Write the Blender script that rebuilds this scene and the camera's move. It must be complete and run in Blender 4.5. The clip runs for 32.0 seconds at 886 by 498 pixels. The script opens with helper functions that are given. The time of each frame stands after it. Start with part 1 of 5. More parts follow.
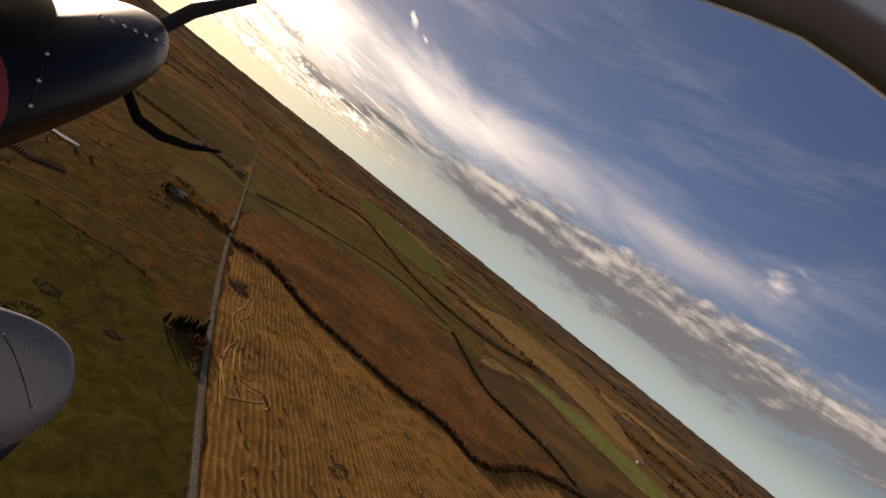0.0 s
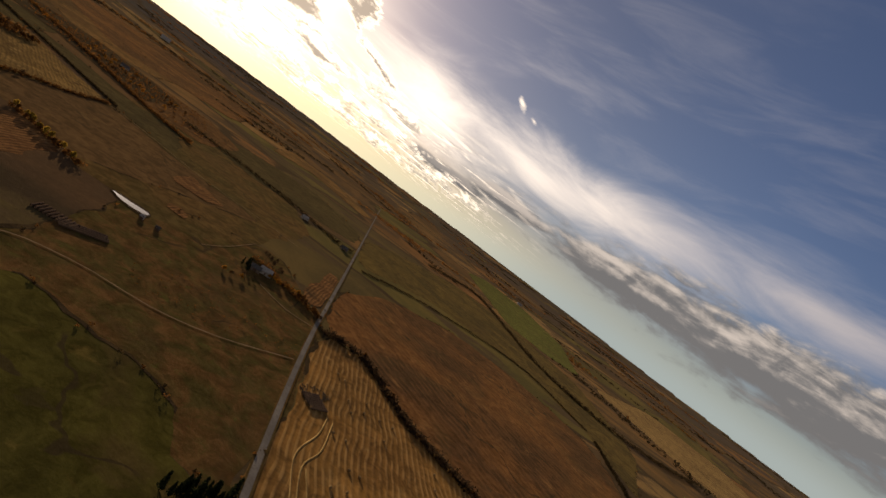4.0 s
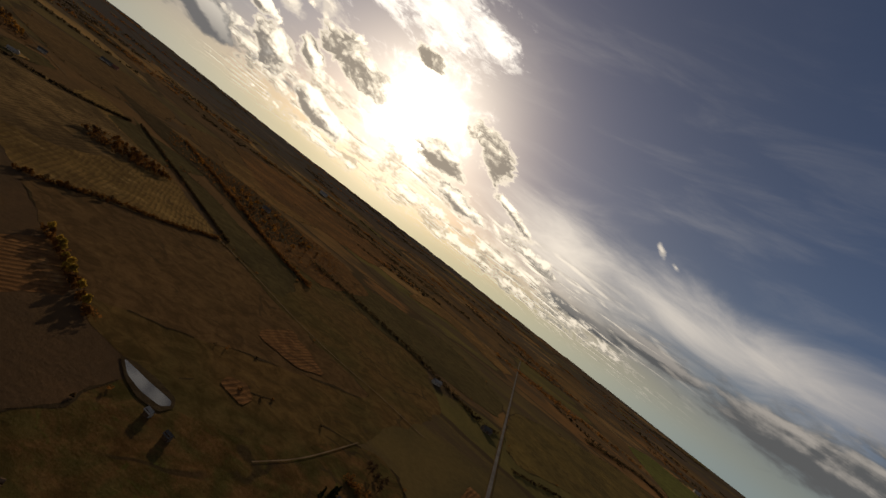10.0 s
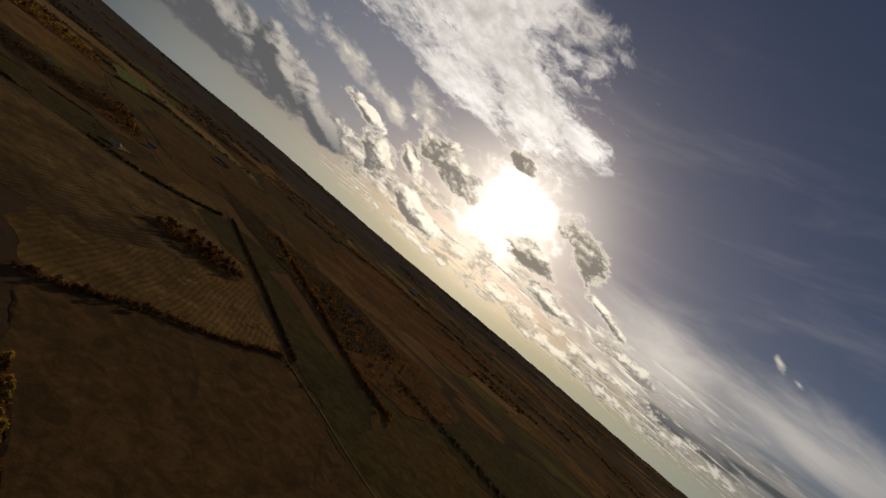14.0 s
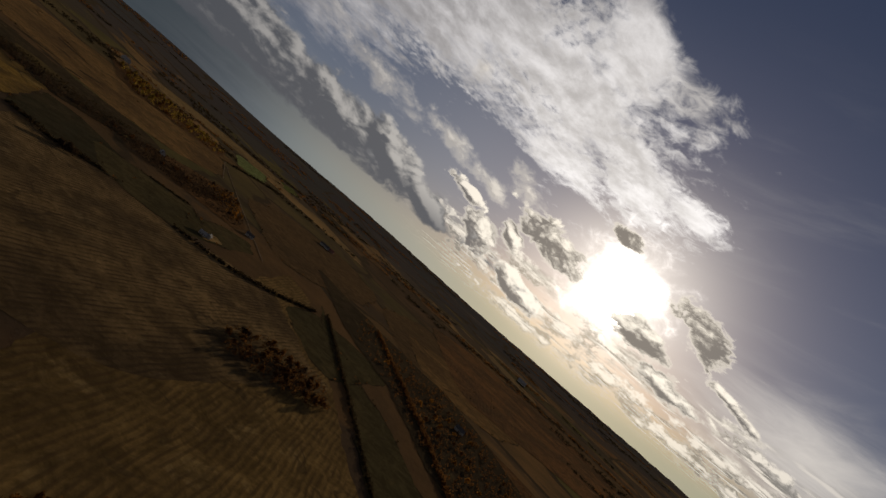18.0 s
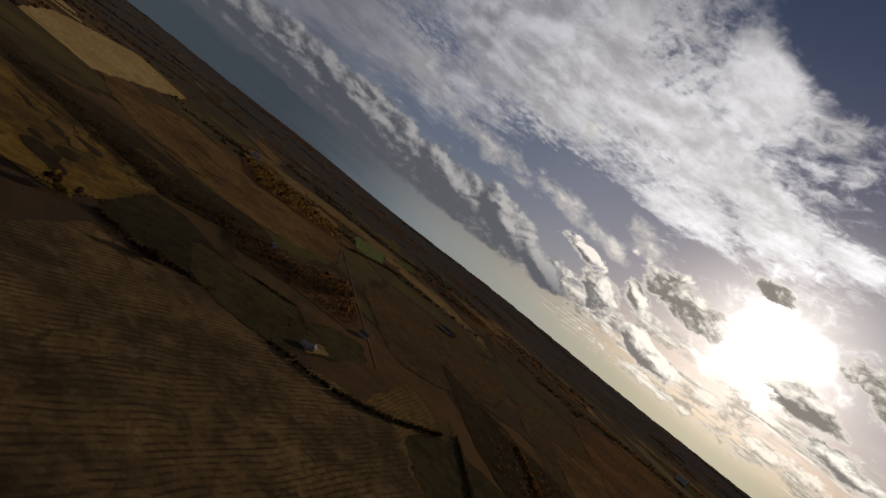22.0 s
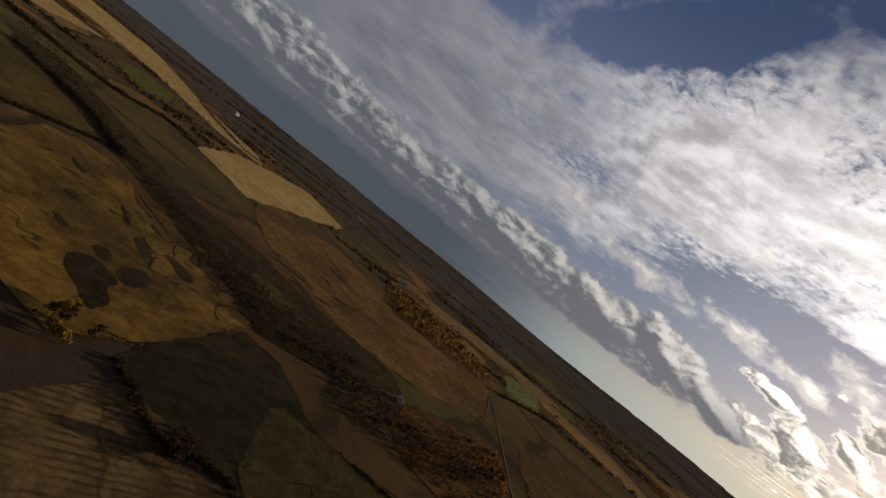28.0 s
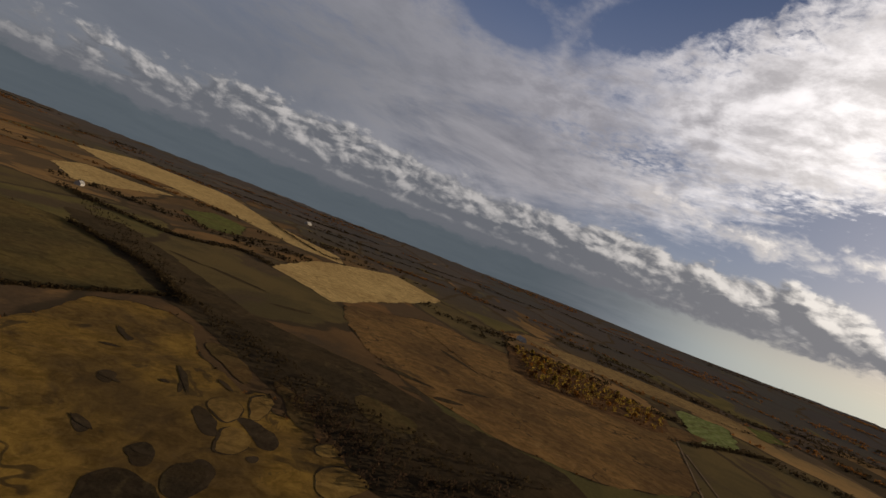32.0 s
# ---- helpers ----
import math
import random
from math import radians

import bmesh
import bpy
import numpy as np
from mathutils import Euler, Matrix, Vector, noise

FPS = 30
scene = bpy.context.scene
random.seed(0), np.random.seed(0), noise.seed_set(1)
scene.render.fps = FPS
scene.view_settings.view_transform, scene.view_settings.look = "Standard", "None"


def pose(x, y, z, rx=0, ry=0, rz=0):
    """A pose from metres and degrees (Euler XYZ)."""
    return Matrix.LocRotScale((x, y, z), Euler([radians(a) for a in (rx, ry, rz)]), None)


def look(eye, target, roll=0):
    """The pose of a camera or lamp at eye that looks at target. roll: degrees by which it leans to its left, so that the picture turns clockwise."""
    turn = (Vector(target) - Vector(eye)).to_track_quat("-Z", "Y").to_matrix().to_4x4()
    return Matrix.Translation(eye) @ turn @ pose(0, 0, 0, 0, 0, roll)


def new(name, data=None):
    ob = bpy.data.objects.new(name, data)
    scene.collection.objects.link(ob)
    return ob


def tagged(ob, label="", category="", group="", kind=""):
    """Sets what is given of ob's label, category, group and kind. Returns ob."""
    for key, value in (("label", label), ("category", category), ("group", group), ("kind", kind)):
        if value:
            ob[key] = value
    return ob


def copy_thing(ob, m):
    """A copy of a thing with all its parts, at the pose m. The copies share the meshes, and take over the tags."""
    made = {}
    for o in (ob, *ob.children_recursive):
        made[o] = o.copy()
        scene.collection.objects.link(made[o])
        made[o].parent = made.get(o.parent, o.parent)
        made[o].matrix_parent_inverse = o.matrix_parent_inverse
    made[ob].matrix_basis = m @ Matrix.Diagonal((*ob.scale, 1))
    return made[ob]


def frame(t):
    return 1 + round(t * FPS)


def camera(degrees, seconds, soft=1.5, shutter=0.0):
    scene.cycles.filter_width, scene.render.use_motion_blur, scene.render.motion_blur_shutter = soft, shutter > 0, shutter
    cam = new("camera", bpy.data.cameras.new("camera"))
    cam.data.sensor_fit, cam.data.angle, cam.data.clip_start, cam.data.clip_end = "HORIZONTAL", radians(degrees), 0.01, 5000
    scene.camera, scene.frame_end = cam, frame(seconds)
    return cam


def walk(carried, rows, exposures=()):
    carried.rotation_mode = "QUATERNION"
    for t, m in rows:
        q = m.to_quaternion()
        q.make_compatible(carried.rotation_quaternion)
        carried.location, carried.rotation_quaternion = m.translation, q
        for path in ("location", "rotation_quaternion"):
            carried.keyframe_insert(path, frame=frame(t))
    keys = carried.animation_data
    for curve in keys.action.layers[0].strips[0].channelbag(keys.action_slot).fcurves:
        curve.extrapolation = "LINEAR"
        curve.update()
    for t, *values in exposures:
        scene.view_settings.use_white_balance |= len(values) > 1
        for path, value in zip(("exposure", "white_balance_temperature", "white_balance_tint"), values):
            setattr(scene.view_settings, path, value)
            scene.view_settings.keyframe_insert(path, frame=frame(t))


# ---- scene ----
# camera on a light aircraft in a long left turn
cam = camera(82.1, 32.0)
PATH = [
    (0, (0.00, 0.01, 147.98), (0.04, 99.95, 144.59), 38.49),
    (0.5, (-2.76, 18.66, 147.55), (-6.73, 118.54, 144.85), 39.81),
    (1, (-5.89, 36.94, 146.42), (-13.39, 136.53, 141.51), 36.67),
    (1.5, (-9.37, 54.77, 144.60), (-20.14, 154.03, 138.99), 38.53),
    (2, (-13.13, 72.19, 142.21), (-26.04, 171.15, 135.77), 39.33),
    (2.5, (-17.12, 89.49, 139.54), (-32.62, 188.07, 133.14), 38.96),
    (3, (-21.41, 107.00, 136.94), (-40.13, 205.04, 130.76), 39.14),
    (3.5, (-26.29, 124.82, 134.69), (-49.22, 222.00, 129.23), 37.41),
    (5.5, (-52.49, 195.85, 128.70), (-86.62, 289.72, 123.87), 38.22),
    (6, (-61.22, 212.04, 127.84), (-100.11, 304.04, 122.89), 36.34),
    (6.5, (-71.18, 227.06, 127.23), (-111.90, 318.34, 124.18), 40.95),
    (7, (-81.88, 241.18, 126.58), (-123.35, 332.16, 125.13), 40.73),
    (7.5, (-92.80, 254.72, 125.70), (-138.13, 343.84, 124.23), 39.49),
    (8, (-103.66, 267.53, 124.53), (-152.83, 354.60, 123.36), 40.68),
    (8.5, (-114.33, 279.38, 123.23), (-165.20, 365.48, 123.03), 41.21),
    (9, (-124.68, 290.50, 122.10), (-176.71, 375.88, 123.77), 40.50),
    (9.5, (-134.62, 301.35, 121.37), (-189.47, 384.93, 123.59), 40.20),
    (10, (-144.25, 312.01, 120.91), (-204.04, 392.15, 122.89), 37.87),
    (10.5, (-153.92, 322.21, 120.37), (-216.56, 400.11, 123.05), 37.97),
    (11, (-164.15, 332.00, 119.75), (-228.42, 408.50, 123.82), 37.80),
    (11.5, (-175.47, 341.68, 119.38), (-242.54, 415.70, 123.96), 38.38),
    (12, (-188.20, 351.37, 119.58), (-258.45, 422.40, 124.13), 36.78),
    (12.5, (-202.15, 360.86, 120.23), (-274.97, 429.17, 125.85), 38.58),
    (13, (-216.92, 369.94, 121.26), (-291.32, 436.50, 127.19), 38.43),
    (13.5, (-232.28, 378.45, 122.75), (-308.58, 442.83, 128.50), 39.42),
    (15.5, (-296.81, 407.47, 131.16), (-379.99, 462.59, 137.66), 40.84),
    (16, (-313.37, 413.29, 132.91), (-399.54, 463.81, 137.56), 40.97),
    (16.5, (-330.13, 418.24, 134.22), (-419.01, 463.95, 137.49), 41.87),
    (17, (-347.01, 422.40, 135.12), (-437.09, 465.70, 138.49), 41.85),
    (17.5, (-363.85, 425.95, 135.74), (-454.01, 468.96, 140.31), 42.77),
    (18, (-380.55, 429.00, 136.31), (-471.42, 470.51, 140.65), 41.33),
    (18.5, (-397.16, 431.51, 137.03), (-490.03, 468.48, 139.95), 41.53),
    (19, (-413.81, 433.44, 138.06), (-508.18, 466.40, 141.03), 40.06),
    (19.5, (-430.73, 434.70, 139.53), (-525.62, 466.10, 143.01), 39.03),
    (20, (-448.04, 435.39, 141.32), (-543.82, 463.99, 144.35), 40.59),
    (20.5, (-465.69, 435.72, 143.09), (-562.61, 460.29, 144.76), 41.16),
    (21, (-483.58, 435.96, 144.49), (-581.09, 458.07, 145.99), 40.53),
    (21.5, (-501.60, 436.31, 145.28), (-599.46, 456.90, 146.38), 39.23),
    (22, (-519.68, 436.83, 145.33), (-618.19, 454.03, 145.01), 38.56),
    (22.5, (-537.71, 437.40, 144.63), (-636.63, 452.02, 144.85), 37.10),
    (23, (-555.58, 437.77, 143.42), (-654.87, 449.57, 144.95), 36.61),
    (23.5, (-573.20, 437.73, 141.98), (-672.85, 446.11, 142.72), 34.46),
    (24, (-590.43, 437.14, 140.56), (-690.30, 442.19, 141.44), 36.80),
    (24.5, (-607.25, 436.05, 139.48), (-707.22, 438.22, 140.93), 38.04),
    (25, (-623.70, 434.60, 139.02), (-723.68, 433.24, 140.24), 37.06),
    (25.5, (-639.81, 432.87, 139.26), (-739.71, 428.53, 139.45), 38.08),
    (27.5, (-702.15, 423.91, 143.14), (-800.73, 407.09, 143.35), 37.01),
    (28, (-717.73, 420.34, 143.85), (-815.58, 399.73, 144.81), 39.14),
    (28.5, (-733.28, 415.74, 144.18), (-830.14, 390.91, 144.86), 38.18),
    (29, (-748.70, 410.19, 144.07), (-844.45, 381.39, 145.61), 35.26),
    (29.5, (-763.98, 403.86, 143.62), (-859.22, 373.49, 146.11), 32.80),
    (30, (-779.17, 396.96, 142.95), (-873.82, 364.76, 144.96), 30.50),
    (30.5, (-794.29, 389.49, 142.10), (-888.06, 354.78, 143.67), 28.69),
    (31, (-809.14, 381.27, 141.04), (-901.91, 343.93, 142.22), 26.21),
    (31.5, (-823.47, 372.13, 139.75), (-915.76, 333.64, 140.90), 23.63),
    (32, (-837.15, 362.00, 138.25), (-928.90, 322.24, 139.38), 21.10),
]
EXPOSURES = [(0.0, 0.25, 7450, 21), (3.5, 0.16, 7350, 18), (6, -0.1, 7300, 16), (9, -0.5, 7000, 12),(13, -1.0, 6650, 12), (18, -1.1, 6300, 13),(25,-0.95,6000,14),(28,-0.5,6300,14),(32,-0.22,6400,14)]
walk(cam, [(t, look(eye, target, roll)) for t, eye, target, roll in PATH], EXPOSURES)

from mathutils import geometry

# world: hazy evening sky, veil of high cloud, cumulus bank, low sun
SUN_AZ, SUN_EL = 48.0, 11.2          # degrees, azimuth counted from +Y towards -X
sun_way = Vector((-math.sin(radians(SUN_AZ)) * math.cos(radians(SUN_EL)),
                  math.cos(radians(SUN_AZ)) * math.cos(radians(SUN_EL)),
                  math.sin(radians(SUN_EL))))


class Nodes:
    """Short writing for node trees."""

    def __init__(self, tree):
        self.tree = tree
        tree.nodes.clear()

    def node(self, kind):
        return self.tree.nodes.new(kind)

    def put(self, socket, value):
        if value is None:
            return
        if isinstance(value, bpy.types.NodeSocket):
            self.tree.links.new(value, socket)
        elif isinstance(value, (tuple, list)) and socket.type == "RGBA" and len(value) == 3:
            socket.default_value = (*value, 1)
        else:
            socket.default_value = value

    def math(self, op, a, b=None, c=None, clamp=False):
        n = self.node("ShaderNodeMath")
        n.operation, n.use_clamp = op, clamp
        for socket, value in zip(n.inputs, (a, b, c)):
            self.put(socket, value)
        return n.outputs[0]

    def vec(self, op, a, b=None):
        n = self.node("ShaderNodeVectorMath")
        n.operation = op
        self.put(n.inputs[0], a)
        self.put(n.inputs[1], b)
        return n.outputs["Value"] if op in ("DOT_PRODUCT", "LENGTH", "DISTANCE") else n.outputs[0]

    def step(self, value, low, high, to0=0.0, to1=1.0):
        n = self.node("ShaderNodeMapRange")
        n.interpolation_type = "SMOOTHSTEP"
        for socket, v in zip(n.inputs, (value, low, high, to0, to1)):
            self.put(socket, v)
        return n.outputs[0]

    def mix(self, fac, a, b, blend="MIX"):
        n = self.node("ShaderNodeMix")
        n.data_type, n.blend_type = "RGBA", blend
        self.put(n.inputs[0], fac)
        self.put(n.inputs[6], a)
        self.put(n.inputs[7], b)
        return n.outputs[2]

    def noise(self, vector, scale, detail=4.0, rough=0.55, warp=0.0):
        n = self.node("ShaderNodeTexNoise")
        self.put(n.inputs["Vector"], vector)
        for key, v in (("Scale", scale), ("Detail", detail), ("Roughness", rough), ("Distortion", warp)):
            n.inputs[key].default_value = v
        return n.outputs["Fac"]

    def join(self, x, y, z=0.0):
        n = self.node("ShaderNodeCombineXYZ")
        for socket, v in zip(n.inputs, (x, y, z)):
            self.put(socket, v)
        return n.outputs[0]

    def split(self, v):
        n = self.node("ShaderNodeSeparateXYZ")
        self.put(n.inputs[0], v)
        return n.outputs


world = bpy.data.worlds.new("evening_sky")
scene.world = world
world.use_nodes = True
w = Nodes(world.node_tree)
way = w.vec("NORMALIZE", w.node("ShaderNodeTexCoord").outputs["Generated"])
wx, wy, wz = w.split(way)
elev = w.math("MULTIPLY", w.math("ARCSINE", wz), 180 / math.pi)
azim = w.math("MULTIPLY", w.math("ARCTAN2", w.math("MULTIPLY", wx, -1.0), wy), 180 / math.pi)
near_sun = w.math("MULTIPLY", w.math("ARCCOSINE", w.math("MINIMUM", w.vec("DOT_PRODUCT", way, tuple(sun_way)), 0.99999)), 180 / math.pi)
# cloud layer coordinates: a flat sheet seen in perspective, and plain angles for the nearer heaps
flat = w.math("ADD", w.math("MAXIMUM", wz, 0.0), 0.10)
sheet = w.join(w.math("DIVIDE", wx, flat), w.math("DIVIDE", wy, flat))
n_big = w.noise(sheet, 1.1, 7, 0.62, 0.6)
n_fine = w.noise(sheet, 5.5, 8, 0.66, 0.5)
n_ripple = w.noise(sheet, 15.0, 4, 0.6, 0.8)
n_dapple = w.noise(sheet, 21.0, 5, 0.6, 0.3)
# the same sheet a little towards the sun, for the relief of its puffs
sunward = w.vec("ADD", sheet, tuple(q * 0.07 for q in (sun_way.x, sun_way.y, 0.0)))
relief = w.math("SUBTRACT", w.noise(sheet, 3.6, 7, 0.60, 0.3), w.noise(sunward, 3.6, 7, 0.60, 0.3))


def oval(spot, az, el, half_az, half_el, tilt=0.0):
    """1 in the middle of a patch of the sky, 0 at its rim; tilt: degrees of rise per degree to the left."""
    dx = w.math("SUBTRACT", spot[0], az)
    dy = w.math("SUBTRACT", w.math("SUBTRACT", spot[1], el), w.math("MULTIPLY", dx, tilt))
    v = w.join(w.math("DIVIDE", dx, half_az), w.math("DIVIDE", dy, half_el))
    return w.math("SUBTRACT", 1.0, w.vec("LENGTH", v))


def most(spot, ovals):
    out = oval(spot, *ovals[0])
    for o in ovals[1:]:
        out = w.math("MAXIMUM", out, oval(spot, *o))
    return out


here = (azim, elev)
# towards the light: partly up, partly to the sun
pull = w.math("MAXIMUM", near_sun, 6.0)
lit_way = (w.math("ADD", azim, w.math("MULTIPLY", w.math("DIVIDE", w.math("SUBTRACT", SUN_AZ, azim), pull), 0.7)),
           w.math("ADD", elev, w.math("ADD", w.math("MULTIPLY", w.math("DIVIDE", w.math("SUBTRACT", SUN_EL, elev), pull), 0.6), 0.55)))


def billow(spot, size=1.0, knobs=0.75):
    """Rolling heaps: broad swells with round knobs on them."""
    spot = [w.math("DIVIDE", q, size) for q in spot]
    v = w.join(w.math("MULTIPLY", spot[0], 0.1), w.math("MULTIPLY", spot[1], 0.17))
    soft = w.noise(v, 2.2, 6, 0.55, 0.2)
    bent = w.join(w.math("ADD", w.math("MULTIPLY", spot[0], 0.1), w.math("MULTIPLY", soft, 0.35)), w.math("ADD", w.math("MULTIPLY", spot[1], 0.17), w.math("MULTIPLY", soft, 0.3)))
    knob = w.node("ShaderNodeTexVoronoi")
    knob.feature = "SMOOTH_F1"
    w.put(knob.inputs["Vector"], bent)
    for key, value in (("Scale", 4.6), ("Detail", 2.5), ("Roughness", 0.5), ("Smoothness", 0.6)):
        knob.inputs[key].default_value = value
    crumb = w.math("MULTIPLY", w.math("SUBTRACT", w.noise(bent, 9.0, 4, 0.62, 0.3), 0.5), 1.5)
    heaped = w.math("ADD", w.math("MULTIPLY", w.math("SUBTRACT", soft, 0.5), 3.2), w.math("MULTIPLY", w.math("SUBTRACT", 0.72, knob.outputs["Distance"]), knobs))
    return w.math("ADD", heaped, crumb)


fuzz, fuzz_lit = billow(here), billow(lit_way)
small = billow(here, 0.5, 0.9), billow(lit_way, 0.5, 0.9)

sky = w.node("ShaderNodeTexSky")
sky.sky_type, sky.sun_disc, sky.sun_elevation, sky.sun_rotation = "NISHITA", False, radians(SUN_EL), radians(-SUN_AZ)
sky.altitude, sky.air_density, sky.dust_density, sky.ozone_density = 200.0, 1.0, 0.8, 2.0
blue = w.mix(1.0, sky.outputs[0], (0.078, 0.071, 0.080), "MULTIPLY")
blue = w.mix(1.0, blue, w.mix(w.step(near_sun, 70.0, 26.0), (0.80, 0.93, 1.06), (0.72, 0.71, 0.70)), "MULTIPLY")
# pale haze low over the land, warm under the sun, slate under the cloud bank
haze_c = w.mix(w.step(near_sun, 6.0, 52.0), (0.98, 0.93, 0.60), (0.33, 0.42, 0.43))
haze_c = w.mix(w.step(azim, 84.0, 104.0), haze_c, (0.108, 0.136, 0.155))
col = w.mix(w.step(elev, 5.2, 0.3, 0.0, 0.94), blue, haze_c)
glow = w.math("POWER", w.step(near_sun, 26.0, 0.0), 2.8)
col = w.mix(w.math("MULTIPLY", glow, 0.5), col, (1.5, 1.38, 1.08))

# broken cloud added over the rest of the sky, mostly unseen, greys the skylight
rest = w.math("MULTIPLY", w.step(near_sun, 95.0, 130.0), w.step(n_big, 0.3, 0.6, 0.55, 0.9))
col = w.mix(w.math("MULTIPLY", rest, w.step(elev, -2.0, 4.0)), col, w.mix(n_fine, (0.30, 0.30, 0.32), (0.52, 0.50, 0.48)))

# thin milk over the blue on the veil's side
col = w.mix(w.math("MULTIPLY", w.step(azim, 50.0, 74.0), w.math("MULTIPLY", w.step(elev, 40.0, 14.0), 0.30)), col, w.mix(w.step(near_sun, 6.0, 40.0), (1.2, 1.16, 1.1), (0.42, 0.43, 0.48)))
cirrus = w.noise(w.join(w.math("MULTIPLY", azim, 0.022), w.math("MULTIPLY", w.math("ADD", elev, w.math("MULTIPLY", azim, 0.14)), 0.11)), 2.4, 7, 0.6, 0.5)
col = w.mix(w.math("MULTIPLY", w.step(cirrus, 0.44, 0.78), w.math("MULTIPLY", w.math("MULTIPLY", w.step(azim, 60.0, 40.0), w.step(elev, 44.0, 16.0)), w.step(elev, 7.0, 12.0, 0.0, 0.2))), col, w.mix(w.step(near_sun, 10.0, 60.0), (1.0, 0.95, 0.88), (0.50, 0.50, 0.53)))
# high veil, smooth within, torn and rippled at its sunward edge
VEIL = [(86, 26, 36, 14), (68, 24, 15, 9), (64, 31, 9, 9), (122, 20, 36, 11), (54, 21.5, 9, 4.2, 0.25), (47, 22.0, 6, 2.2, 0.1), (108, 14.5, 34, 6), (62, 18.0, 9, 3.5)]
hem = w.step(azim, 72.0, 54.0)
thin_veil = w.math("MAXIMUM", most(here, [(88, 30, 15, 6, -0.3), (74, 30, 12, 8), (70, 22, 8, 5), (74, 15.5, 16, 3.5, 0.1), (100, 17, 12, 3)]), 0.0)
veil_d = w.math("ADD", w.math("MULTIPLY", most(here, VEIL), 1.7), w.math("ADD", w.math("MULTIPLY", w.math("SUBTRACT", n_big, 0.52), 3.0), w.math("MULTIPLY", w.math("SUBTRACT", n_fine, 0.5), w.math("ADD", w.math("MULTIPLY", hem, 1.2), 1.4))))
veil_d = w.math("ADD", veil_d, w.math("MULTIPLY", w.math("SUBTRACT", n_ripple, 0.5), w.math("ADD", w.math("MULTIPLY", hem, 1.6), 0.45)))
veil_d = w.math("ADD", veil_d, w.math("MULTIPLY", w.math("SUBTRACT", n_dapple, 0.52), w.math("ADD", w.math("MULTIPLY", thin_veil, 3.0), 0.5)))
veil_d = w.math("SUBTRACT", veil_d, w.math("MULTIPLY", thin_veil, 0.35))
gap = most(here, [(80, 12.8, 8, 1.6, -0.05), (72, 13.6, 6, 2.4, -0.2), (66, 14.6, 4, 2.0, -0.1), (57, 15.6, 4, 1.5)])
veil_d = w.math("SUBTRACT", veil_d, w.math("MULTIPLY", w.math("MAXIMUM", gap, 0.0), 3.2))
rift = w.math("ADD", w.math("MULTIPLY", most(here, [(97, 31.5, 15, 5.5, -0.45), (116, 25.5, 9, 3.5, 0.1), (58, 38, 12, 6)]), 1.9), w.math("ADD", w.math("MULTIPLY", w.math("SUBTRACT", n_big, 0.52), 3.0), w.math("MULTIPLY", w.math("SUBTRACT", n_fine, 0.5), 1.6)))
veil_d = w.math("SUBTRACT", veil_d, w.step(rift, 0.1, 1.3, 0.0, 1.9))
STREAK = [(4, 11.2, 46, 5.0, -0.10), (-18, 13.8, 22, 3.4, -0.02), (26, 8.5, 20, 7, 0.0)]
streak_d = w.math("ADD", w.math("MULTIPLY", most(here, STREAK), 1.5), w.math("MULTIPLY", w.math("SUBTRACT", n_big, 0.55), 2.0))
veil_c = w.mix(w.step(near_sun, 5.0, 64.0), (2.3, 2.2, 2.04), (0.49, 0.48, 0.505))
grey_c = w.mix(w.step(near_sun, 8.0, 56.0), (1.3, 1.22, 1.1), (0.27, 0.267, 0.295))
swell = w.math("ADD", w.math("MULTIPLY", n_big, 0.7), w.math("ADD", w.math("MULTIPLY", n_fine, 0.36), w.math("MULTIPLY", n_dapple, 0.16)))
swell = w.math("SUBTRACT", swell, w.math("MULTIPLY", relief, 0.75))
veil_c = w.mix(w.step(swell, 0.46, 0.84), veil_c, grey_c)
veil_c = w.mix(w.step(azim, 96.0, 134.0, 0.0, 0.75), veil_c, w.mix(n_big, (0.19, 0.20, 0.225), (0.30, 0.305, 0.325)))
col = w.mix(w.step(streak_d, 0.0, 1.8, 0.0, 0.66), col, w.mix(w.step(near_sun, 14.0, 70.0), (1.9, 1.75, 1.5), (0.58, 0.55, 0.53)))
col = w.mix(w.step(veil_d, -0.05, 1.15, 0.0, 0.96), col, veil_c)

# heaps: bank on the shadow side, puffs round the sun, grey layer away from it
BANK = [(112, 5.6, 48, 3.3), (128, 6.0, 30, 3.8), (97, 6.2, 17, 3.3), (84, 6.2, 8, 3.2, 0.1), (76.0, 6.4, 6.0, 2.8, 0.2), (70.5, 5.0, 4.0, 1.8, 0.2), (118, 4.2, 60, 1.8)]
PUFFS = [(67.5, 9.3, 3.2, 1.0, 0.1), (63.5, 6.6, 2.8, 2.4, 0.5), (57, 11.0, 5.5, 2.2, 0.12), (50.5, 16.4, 2.2, 1.2), (43.5, 8.9, 3.8, 1.9, 0.1), (38.6, 12.9, 4.4, 2.1, 0.3),
         (38.6, 6.4, 5.0, 1.3, 0.04), (56.5, 4.6, 5.0, 1.5, 0.3), (33, 9.0, 4.0, 0.9, 0.3), (60.5, 8.6, 2.6, 1.2, 0.4)]
